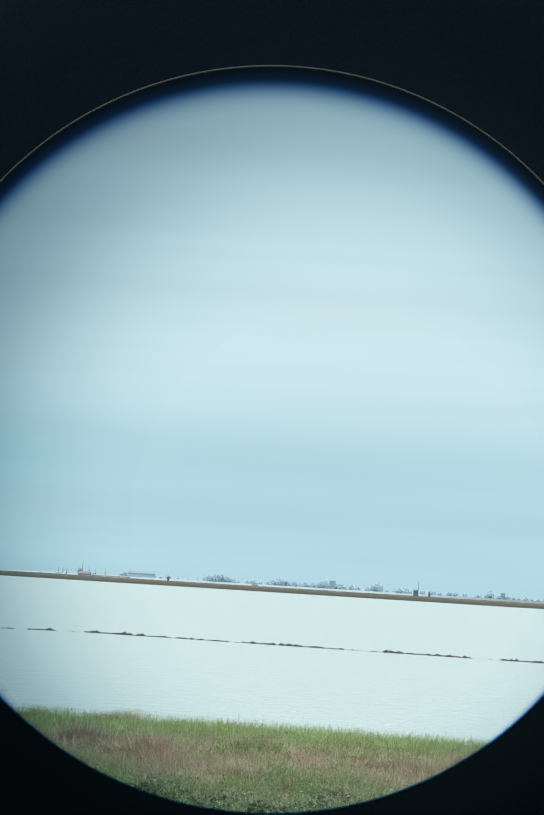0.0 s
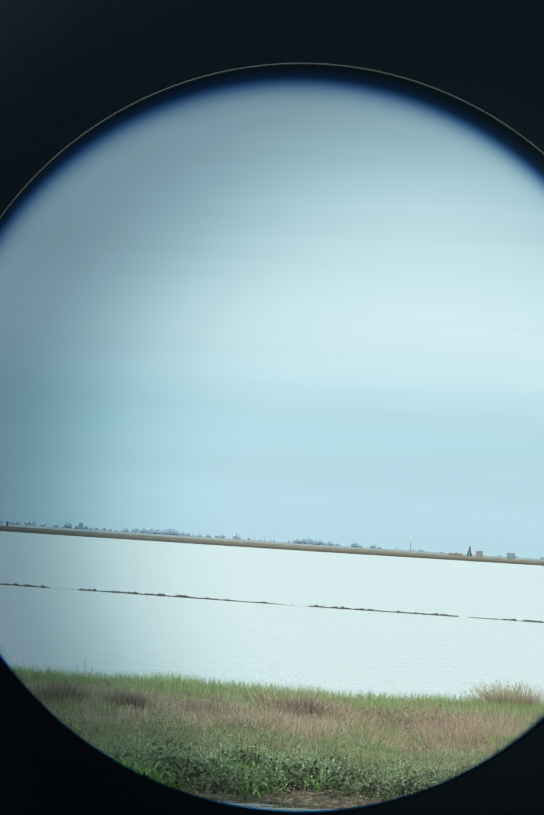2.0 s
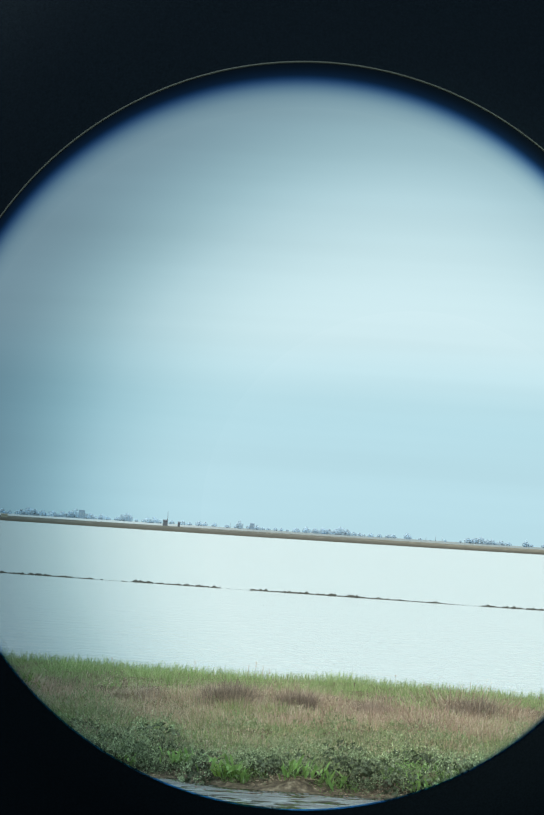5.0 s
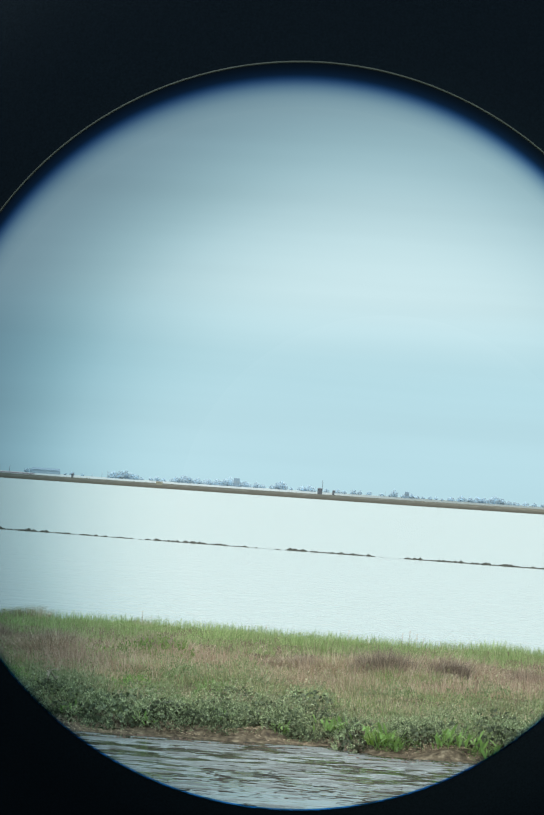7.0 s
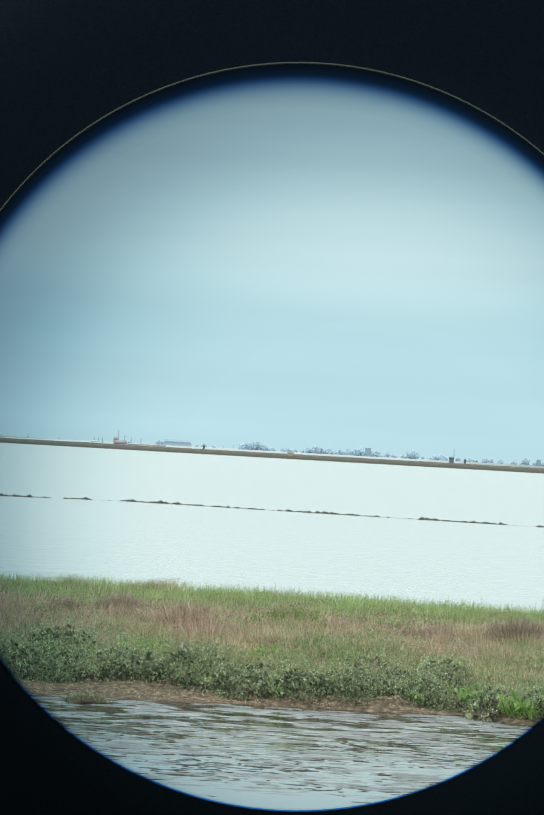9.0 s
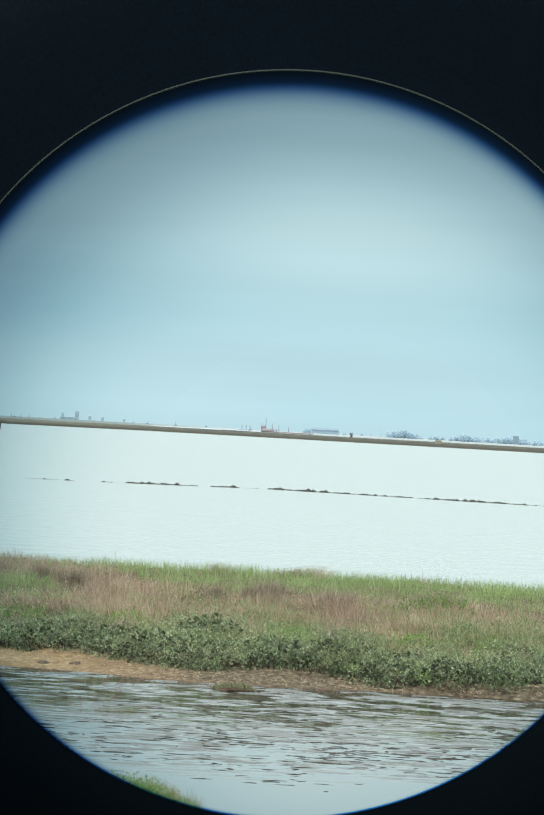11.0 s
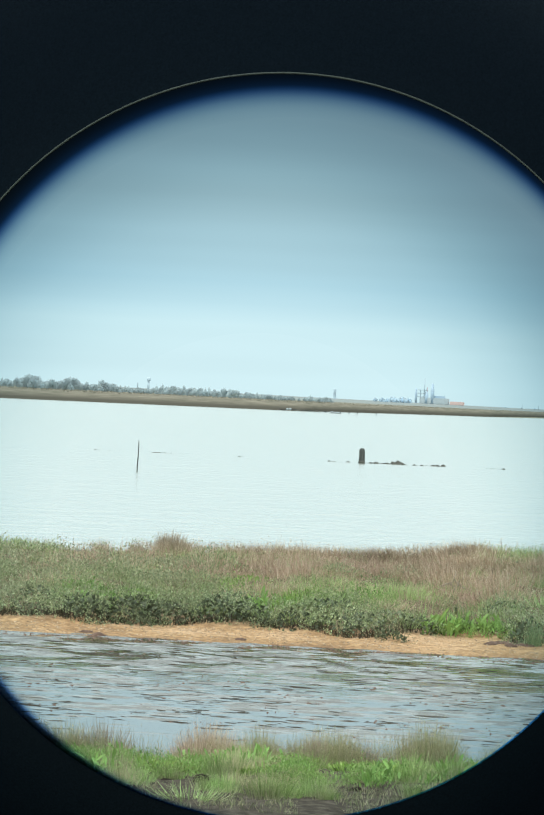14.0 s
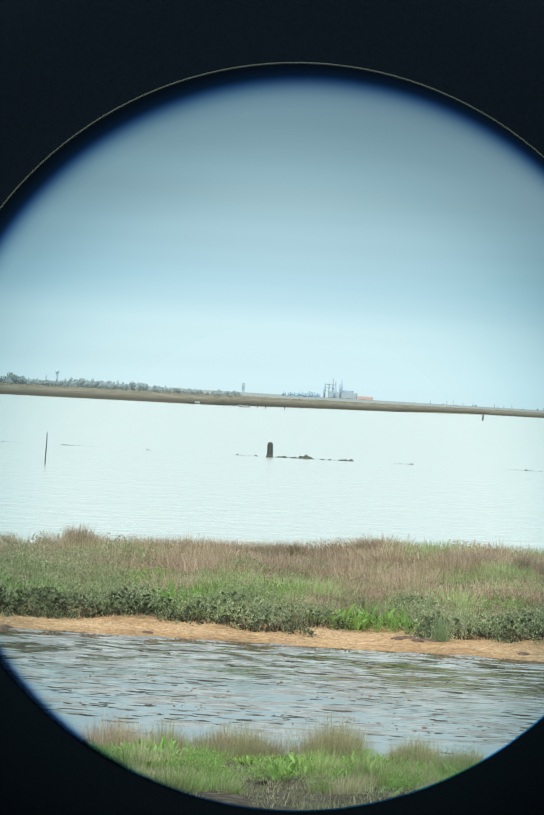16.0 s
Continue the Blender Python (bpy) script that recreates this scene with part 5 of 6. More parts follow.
# grey-green herb mounds between the shrubs and the dry stems
rng = np.random.RandomState(64)
heaps = []
while len(heaps) < 250:
    B, D, keep = pick_mound(rng, 300)
    for b_, d_ in zip(B[keep], D[keep]):
        x, y = bank_xy(b_, d_)
        r, h = rng.uniform(0.14, 0.38), rng.uniform(0.10, 0.24)
        m = int(650 * r) + 50
        rho, an = np.sqrt(rng.rand(m)), rng.uniform(0, 6.2832, m)
        lump = 1 + 0.25 * np.sin(3 * an + d_ * 9) + 0.2 * np.sin(7 * an + b_)
        px, py = x + r * rho * np.cos(an) * lump, y + r * rho * np.sin(an) * lump
        pz = ground_z(x, y) + h * np.sqrt(np.clip(1 - rho ** 2, 0, 1)) * rng.uniform(0.55, 1.05, m)
        heaps.append(np.stack([px, py, pz], 1))
v, f = leaves(rng, np.concatenate(heaps[:250]), (0.018, 0.040), (0.007, 0.013), 1.0)
tagged(mesh_obj("herb_mounds", soup("herb_mounds", v, f), SAGE), "grey-green leafy herb mounds on the bank", "herbs", kind="stuff")


# low leafy herbs that cover the slope between the larger plants
rng = np.random.RandomState(45)
spots = []
while len(spots) < 34000:
    B, D, ok = pick_slope(rng, 6000)
    ok &= D < LAWN(B)
    B, D = B[ok], D[ok]
    an = (B + 400) * UNIT
    x, y = D * np.sin(an), D * np.cos(an)
    hump = 0.5 + 0.5 * np.sin(x * 5.3 + 1.9 * np.sin(y * 3.7)) * np.sin(y * 4.9 + 1.3 * np.sin(x * 2.9))
    z = ground_height(x, y) + rng.rand(len(x)) ** 0.6 * (0.03 + 0.13 * hump)
    spots += list(np.stack([x, y, z], 1))
v, f = leaves(rng, np.array(spots[:34000]), (0.018, 0.042), (0.008, 0.016), 0.7)
tagged(mesh_obj("low_herbs", soup("low_herbs", v, f), HERB), "low olive and brown herbs covering the bank", "herbs", kind="stuff")


# tall bare stalks that stand out over the crest
def stalk(rng, h):
    e = thing("seed_stalk", Matrix(), "thin tall seed stalk standing over the bank", "stalk", "seed stalks on the crest")
    lean = rng.normal(0, 0.06, 2)
    pts = [(lean[0] * h * k * k / 9, lean[1] * h * k * k / 9, h * k / 3) for k in range(4)]
    part("stem", tube_bm(pts, [0.004, 0.0035, 0.003, 0.002], 5), DRY, e)
    c = np.array([[*(np.array(pts[3]) + [rng.normal(0, 0.008), rng.normal(0, 0.008), -rng.uniform(0, 0.12)])] for k in range(34)])
    v, f = leaves(rng, c, (0.012, 0.024), (0.005, 0.009), 0.9)
    mesh_obj("seed_head", soup("seed_head", v, f), DRY, e)
    return e


stalks = [stalk(np.random.RandomState(120 + k), 0.27 + 0.05 * k) for k in range(3)]
places = [(*bank_xy(b_, 61.9), s) for b_, s in ((-1232, 0.85), (-1205, 0.8), (-1182, 0.7), (-1115, 0.85), (-1010, 0.7), (-890, 0.75), (-905, 0.7), (-320, 0.75), (-305, 0.6), (-90, 0.65), (60, 0.7), (160, 0.7), (172, 0.75), (186, 0.85), (198, 0.75), (430, 0.65), (700, 0.6), (-1420, 0.7), (-1700, 0.65), (-1790, 0.8))]
scatter(stalks, places, RNG, (0.6, 0.8))
discard(stalks)

# dark bushy clump on the crest
for b_, s in ((930, 0.75), (958, 0.85), (985, 0.7), (-515, 0.45), (-545, 0.35), (-580, 0.35), (-320, 0.32), (-690, 0.35)):
    c = make_tuft(np.random.RandomState(int(b_ + 3000)), 300, 0.42, 0.24, DRY, MIXED, "dark_bush", "dark olive-brown bushy clump on the crest", 0.9, "bushy clumps on the crest")
    x, y = bank_xy(b_, 62.0)
    c.matrix_basis = pose(x, y, ground_z(x, y))
    c.scale = (s * 1.3, s * 1.3, s)


# ---- sand, stones and driftwood at the water's edge ----
def place_rock(name, label, category, bearing, dist, size, mat, seed, group="", z=None, flat=0.7):
    p = bank_xy(bearing, dist)
    ob = obj(name, rock_bm(random.Random(seed), size, flat), mat)
    ob.matrix_basis = pose(*p, (ground_z(*p) if z is None else z) - 0.01, 0, 0, seed * 37 % 360)
    return tagged(ob, label, category, group)


for k, (b_, d_, sx_) in enumerate(((-1215, 54.9, 0.22), (-1195, 55.1, 0.16), (-1240, 54.8, 0.18), (-1205, 54.6, 0.12), (-1180, 54.7, 0.14), (-1705, 53.6, 0.08), (-1990, 53.6, 0.10), (-1965, 53.4, 0.08), (-1010, 53.7, 0.09), (-950, 53.6, 0.07))):
    place_rock("mud_clod", "dark wet mud clod at the water's edge", "clod", b_, d_, (sx_ * 0.8, 0.07, 0.05), MUDLUMP, k, "mud clods on the shore")


# peat clods, grey stones and dead roots on the muddy tip of the near shore
rng = random.Random(88)
for k in range(30):
    b_, d_ = (rng.uniform(-1010, -735), rng.uniform(31.6, 34.6)) if k < 16 else (rng.uniform(-2200, -1000), rng.uniform(31.5, 32.6))
    s_ = rng.uniform(0.03, 0.06)
    place_rock("peat_clod", "dark crumbling peat clod on the near shore", "clod", b_, d_, (s_ * rng.uniform(1.0, 2.2), s_, s_ * rng.uniform(0.6, 1.1)), PEAT, 300 + k, "peat clods on the near shore", None, 0.9)
for k, (b_, d_, s_) in enumerate(((-922, 32.3, 0.10), (-905, 32.4, 0.07), (-955, 32.2, 0.06), (-1161, 32.1, 0.09), (-1087, 32.2, 0.07), (-1353, 31.8, 0.05), (-1335, 31.9, 0.04), (-1010, 32.0, 0.06))):
    place_rock("grey_stone", "pale grey stone lying in the shore mud", "stone", b_, d_, (s_ * 1.3, s_, s_ * 0.7), GREYSTONE, 400 + k, "grey stones on the near shore", None, 0.8)


def branch(seed, b_, d_, length, turn, lift=0.12):
    rng = random.Random(seed)
    x, y = bank_xy(b_, d_)
    e = thing("dead_branch", pose(x, y, ground_z(x, y) + lift, 0, 0, turn), "bleached dead branch lying in the plants", "branch", "dead branches")
    pts = [(length * (k / 4 - 0.5), rng.uniform(-0.03, 0.03), 0.06 * math.sin(k) + rng.uniform(-0.02, 0.03)) for k in range(5)]
    part("limb", tube_bm(pts, [0.012, 0.011, 0.009, 0.007, 0.004], 6), DEADWOOD, e)
    for k in (1, 2, 3):
        q = Vector(pts[k])
        part("twig", tube_bm([q, q + Vector((0.10 * length * 2, rng.uniform(-0.1, 0.1) * length, rng.uniform(0.02, 0.08) * length)), q + Vector((0.36 * length, rng.uniform(-0.1, 0.1), rng.uniform(0.0, 0.14)))], [0.006, 0.005, 0.003], 5), DEADWOOD, e)
    return e


branch(1, -1325, 58.4, 0.17, 8, 0.07)
branch(2, -1308, 58.5, 0.15, 186, 0.06)
branch(4, -880, 55.0, 0.30, 60)
branch(5, -480, 53.9, 0.3, 80)


def islet():
    """A flat clod of turf with a little grass, standing in the shallow water."""
    x, y = bank_xy(-655, 50.7)
    e = thing("turf_islet", pose(x, y, 0), "small muddy turf islet with green sprouts in the channel", "islet")
    part("clod", rock_bm(random.Random(9), (0.19, 0.12, 0.055), 0.75, 3, 0.5), MUDLUMP, e)
    rng = np.random.RandomState(3)
    n = 900
    a, q = rng.uniform(0, 6.28, n), np.sqrt(rng.rand(n))
    r = np.stack([0.20 * q * np.cos(a) - 0.01, 0.13 * q * np.sin(a), 0.035 * np.sqrt(1 - q * q)], 1)
    v, f = strands(rng, r, 0.02 + 0.06 * rng.rand(n) * (1 - 0.5 * q), rng.uniform(0.005, 0.010, n), rng.normal(0, 0.6, (n, 2)), 3, 0.6)
    mesh_obj("sprouts", soup("sprouts", v, f), OLIVE, e)
    v, f = strands(rng, r[:24] + np.array([0.05, -0.02, 0]), rng.uniform(0.04, 0.08, 24), rng.uniform(0.004, 0.008, 24), rng.normal(0.3, 0.7, (24, 2)), 3, 0.6)
    mesh_obj("dead_stems", soup("dead_stems", v, f), DRY, e, "brown dead stems")
    return e


islet()

# shells and grit on the sand, too many to count
rng = np.random.RandomState(31)
v_, f_ = [], []
for k in range(13000):
    b_ = rng.uniform(-2350, 700)
    d_ = rng.uniform(float(SHORE(b_)), float(FOOT(b_)) + 0.1)
    x, y = bank_xy(b_, d_)
    s = 0.003 + 0.011 * rng.rand() ** 2
    z = ground_z(x, y)
    o = len(v_)
    ang = rng.uniform(0, 6.28)
    c_, s_ = math.cos(ang) * s, math.sin(ang) * s
    v_ += [(x + c_, y + s_, z), (x - s_, y + c_, z), (x - c_, y - s_, z), (x + s_, y - c_, z), (x, y, z + s * 0.7)]
    f_ += [(o, o + 1, o + 4), (o + 1, o + 2, o + 4), (o + 2, o + 3, o + 4), (o + 3, o, o + 4)]
tagged(mesh_obj("shell_grit", soup("shell_grit", v_, f_), PEBBLE), "scattered pale shells and grit on orange sand", "shells", kind="stuff")

# flecks of weed and mud that break the surface of the channel
rng = np.random.RandomState(37)
v_, f_ = [], []
for k in range(6200):
    edge = k >= 3400   # a belt of wet gravel and scraps along the sand
    b_ = rng.uniform(-2500, 700) if edge else rng.uniform(-2500, -560)
    d_ = float(SHORE(b_)) - 1.1 * rng.rand() ** 1.7 if edge else 39.5 + 12.5 * rng.rand()
    if not edge and noise.noise(Vector((b_ * 0.006, d_ * 0.5, 7))) + 0.35 * noise.noise(Vector((b_ * 0.03, d_ * 1.7, 3))) < 0.22:
        continue
    x, y = bank_xy(b_, d_)
    L, w, h = 0.010 + 0.07 * rng.rand() ** 2, rng.uniform(0.03, 0.10), 0.0005 + 0.006 * rng.rand() ** 3
    if edge:
        L, w, h = 0.008 + 0.035 * rng.rand() ** 2, rng.uniform(0.015, 0.05), rng.uniform(0.002, 0.008)
    o = len(v_)
    for j in range(7):
        q = j * 6.283 / 7
        g = rng.uniform(0.6, 1.1)
        v_.append((x + L * g * math.cos(q), y + w * g * math.sin(q), -0.012))
    v_.append((x + rng.uniform(-0.3, 0.3) * L, y, h))
    f_ += [(o + j, o + (j + 1) % 7, o + 7) for j in range(7)]
tagged(mesh_obj("floating_weed", soup("floating_weed", v_, f_), MUDLUMP), "brown weed and mud flecks breaking the channel surface", "weed", kind="stuff")


# thin dark slivers standing in for shaded wavelet faces, too many to count
rng = np.random.RandomState(53)
v_, f_ = [], []
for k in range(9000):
    fine = k >= 6000   # short slivers that darken the eastern reach
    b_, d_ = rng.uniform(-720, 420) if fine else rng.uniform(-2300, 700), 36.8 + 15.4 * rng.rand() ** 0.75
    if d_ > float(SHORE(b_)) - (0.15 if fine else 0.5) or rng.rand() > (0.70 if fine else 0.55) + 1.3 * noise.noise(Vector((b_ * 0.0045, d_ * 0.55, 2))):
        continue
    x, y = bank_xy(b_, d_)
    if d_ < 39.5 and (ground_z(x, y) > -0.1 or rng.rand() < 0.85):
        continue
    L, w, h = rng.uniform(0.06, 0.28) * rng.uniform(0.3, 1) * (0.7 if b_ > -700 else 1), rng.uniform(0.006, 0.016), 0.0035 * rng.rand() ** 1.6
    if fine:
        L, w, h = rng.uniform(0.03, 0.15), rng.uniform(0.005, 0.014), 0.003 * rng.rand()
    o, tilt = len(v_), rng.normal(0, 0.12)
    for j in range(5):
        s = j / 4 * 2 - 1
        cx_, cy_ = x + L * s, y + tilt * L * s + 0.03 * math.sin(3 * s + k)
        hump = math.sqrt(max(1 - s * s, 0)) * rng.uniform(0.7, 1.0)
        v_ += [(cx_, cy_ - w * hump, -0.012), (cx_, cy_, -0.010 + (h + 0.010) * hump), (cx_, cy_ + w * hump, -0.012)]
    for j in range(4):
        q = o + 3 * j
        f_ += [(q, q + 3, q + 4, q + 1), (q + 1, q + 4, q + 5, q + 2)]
tagged(mesh_obj("mud_ripples", soup("mud_ripples", v_, f_), SLIVER), "thin dark slivers standing in for shaded wavelet faces on the channel", "ripples", kind="stuff")


# ---- out on the lagoon ----
def row_dist(b_):
    return np.interp(b_, (-2100, -1500, -870, -610, -140, 150, 550, 1000, 1400), (203, 206, 214, 220, 214, 211, 207, 205, 203))


def stone_row(b0, b1, density, size, seed):
    """A stretch of a low line of stones that just breaks the water."""
    rng = random.Random(seed)
    mid = spot((b0 + b1) / 2, float(row_dist((b0 + b1) / 2)))
    e = thing("stone_row", Matrix.Translation(mid), "low line of dark weedy stones breaking the lagoon surface", "stones", "stone rows in the lagoon")
    b_ = b0
    while b_ < b1:
        p = spot(b_, float(row_dist(b_)) + rng.uniform(-0.15, 0.15)) - mid
        s = size * 0.80 * rng.uniform(0.45, 1.25)
        st = new("stone", ROCKS[rng.randrange(len(ROCKS))])
        st.parent = e
        tall = 0.85 + (0.6 if rng.random() < 0.25 else 0) + rng.uniform(-0.35, 0.25)
        st.matrix_basis = Matrix.Translation((p.x, p.y, -0.02)) @ Euler((0, 0, rng.uniform(0, 6.28))).to_matrix().to_4x4() @ Matrix.Diagonal((s * 1.5, s * 1.3, s * tall, 1))
        b_ += rng.uniform(0.7, 1.3) * s / 0.0205 * 0.47 / density
    return e


ROCKS = []
for k in range(6):
    bm = rock_bm(random.Random(200 + k), (1, 1, 1), 0.75, 1, 0.38)
    me = bpy.data.meshes.new("stone")
    bm.to_mesh(me)
    bm.free()
    me.materials.append(STONE)
    me.polygons.foreach_set("use_smooth", [True] * len(me.polygons))
    ROCKS.append(me)
for k, (b0, b1, den, s) in enumerate(((-1990, -1940, 0.5, 0.045), (-1882, -1862, 1.2, 0.07), (-1850, -1812, 0.35, 0.05), (-1726, -1718, 1.0, 0.07), (-1560, -1510, 0.35, 0.06), (-1485, -1462, 0.5, 0.09), (-1462, -1425, 0.9, 0.10), (-1425, -1345, 0.45, 0.06), (-1366, -1350, 1.3, 0.10),
        (-1268, -1226, 0.3, 0.06), (-1060, -1000, 0.45, 0.07), (-986, -974, 1.2, 0.10), (-925, -900, 0.4, 0.06), (-872, -770, 1.1, 0.11), (-770, -748, 0.6, 0.06), (-760, -744, 0.6, 0.05), (-716, -670, 1.1, 0.11),
        (-610, -475, 1.15, 0.11), (-472, -346, 0.8, 0.09), (-320, -210, 1.15, 0.11), (-215, -138, 1.0, 0.10), (-100, -58, 0.4, 0.06), (-58, 99, 1.2, 0.12), (99, 158, 0.7, 0.05),
        (159, 345, 1.2, 0.12), (350, 528, 1.0, 0.11), (578, 660, 1.2, 0.11), (664, 850, 1.0, 0.10), (872, 935, 0.8, 0.08), (936, 1080, 1.0, 0.10), (1090, 1320, 0.9, 0.10), (-346, -320, 0.5, 0.05), (-138, -100, 0.5, 0.05), (530, 576, 0.4, 0.05), (-660, -625, 0.3, 0.05))):
    stone_row(b0, b1, den, s, k)


for k, (b_, s_) in enumerate(((-1440, 0.15), (-1433, 0.19), (-1427, 0.13), (-1452, 0.09), (-1349, 0.11))):
    rock = obj("lagoon_rock", rock_bm(random.Random(500 + k), (s_, s_ * 0.9, s_ * 0.95), 0.9, 2, 0.45), STONE)
    rock.matrix_basis = Matrix.Translation(spot(b_, float(row_dist(b_)), -0.02))
    tagged(rock, "rounded weedy rock standing out of the lagoon", "rock", "rocks in the lagoon")


def piling():
    p = spot(-1499, 205)
    e = thing("wooden_piling", Matrix.Translation(p), "stout weathered dark wooden piling standing in the lagoon", "piling")
    prof = ((-0.5, 0.115), (0.0, 0.117), (0.15, 0.112), (0.30, 0.108), (0.42, 0.108), (0.48, 0.100), (0.52, 0.082), (0.55, 0.05))
    part("post", tube_bm([(0.004 * math.sin(9 * z), 0, z) for z, _ in prof], [r for _, r in prof], 14), PILE_WOOD, e)
    part("collar", tube_bm([(0, 0, 0.0), (0, 0, 0.05), (0, 0, 0.10)], [0.135, 0.130, 0.118], 14), STONE, e, "band of dark weed round the foot")
    return e


piling()


def pole(b_, d_, h, r, lean, name="thin_pole", label="thin dark pole stuck upright in the lagoon"):
    p = spot(b_, d_)
    ob = obj(name, tube_bm([(0, 0, -0.6), (lean * 0.3 * h, 0, 0.3 * h), (lean * 0.5 * h + 0.01, 0, 0.6 * h), (lean * h, 0, h)], [r, r, r * 0.9, r * 0.75], 8), PILE_WOOD)
    ob.matrix_basis = Matrix.Translation(p)
    return tagged(ob, label, "pole", "poles in the lagoon")


pole(-1911, 156, 0.88, 0.017, 0.012)
pole(-1112, 850, 0.9, 0.13, 0.02, "short_post", "short dark post off the far shore")
for b_ in (-1543, -1527, -1477, -1590, -1512):
    pole(b_, 785, 0.5, 0.06, 0.0, "short_post", "short dark post off the far shore")


def jetty():
    p = spot(-1580, 792)
    e = thing("old_jetty", Matrix.Translation(p), "low dark timber landing stage at the far shore", "jetty")
    for k in range(17):
        part("plank", box_bm(0.58, 1.2, 0.12, 0.02, (-8.6 + 0.62 * k, 0.02 * (k % 3), 0.10 + 0.03 * (k * 7 % 3))), GREYSTONE if k % 4 == 1 else PILE_WOOD, e)
    for k in range(9):
        part("leg", tube_bm([(-8.4 + 1.15 * k, -0.5, -0.5), (-8.4 + 1.15 * k, -0.5, 0.24)], [0.09, 0.08], 7), PILE_WOOD, e)
    for x in (-8.9, -4.6, -4.2):
        part("fender", box_bm(0.34, 0.3, 0.26, 0.06, (x, -0.75, 0.12)), FARWHITE, e, "white-painted fender")
    return e


def skiff():
    """A small open boat: dark hull, pale sheer strake and one thwart."""
    e = thing("moored_skiff", Matrix.Translation(spot(-1551, 786)), "small white and dark skiff moored at the far shore", "boat")
    ribs = [(-0.75, 0.10, 0.30), (-0.45, 0.26, 0.24), (0.0, 0.32, 0.22), (0.45, 0.30, 0.22), (0.72, 0.24, 0.25)]
    for name, mat, low, high in (("hull", PILE_WOOD, -0.10, 0.0), ("strake", FARWHITE, 0.0, 0.16)):
        bm = bmesh.new()
        rows_ = []
        for x, w, top in ribs:
            zs = (low if name == "hull" else top - 0.14, top - 0.14 if name == "hull" else top)
            rows_.append([bm.verts.new((x, sgn * w * (0.7 if k == 0 and name == "hull" else 1), zs[k])) for sgn in (-1, 1) for k in (0, 1)])
        for a, c in zip(rows_, rows_[1:]):
            bm.faces.new((a[0], c[0], c[1], a[1]))
            bm.faces.new((a[3], c[3], c[2], a[2]))
            bm.faces.new((a[2], c[2], c[0], a[0]))
        bm.faces.new((rows_[-1][0], rows_[-1][2], rows_[-1][3], rows_[-1][1]))
        part(name, bm, mat, e, smooth=False)
    part("thwart", box_bm(0.22, 0.5, 0.05, 0.01, (0.15, 0, 0.17)), FARWHITE, e)
    return e


skiff()
jetty()


# reeds and scrub along the far shore
def far_reeds(n, seed):
    rng = np.random.RandomState(seed)
    B = rng.uniform(-2700, 1500, n)
    D = FARSHORE(B) + 14 + rng.rand(n) * 26
    a = (B + 400) * UNIT
    x, y = D * np.sin(a), D * np.cos(a)
    z = np.interp(D - FARSHORE(B), (10, 16, 24, 40), (0.80, 1.0, 1.10, 1.06)) * (1.08 + 0.16 * np.clip((-900 - B) / 500, 0, 1))
    v, f = blades(rng, np.stack([x, y, z - 0.05], 1), (0.06, 0.26), (0.10, 0.35), (0.1, 0.7))
    return tagged(mesh_obj("far_reeds", soup("far_reeds", v, f), FARSTRAW), "dry straw-coloured reeds along the far shore", "reeds", kind="stuff")


FARSTRAW = leafy("distant_straw", ((0.0, (0.21, 0.205, 0.16)), (0.6, (0.29, 0.27, 0.21)), (1.0, (0.37, 0.34, 0.27))), trans=0.0, rough=1.0)
far_reeds(12000, 8)


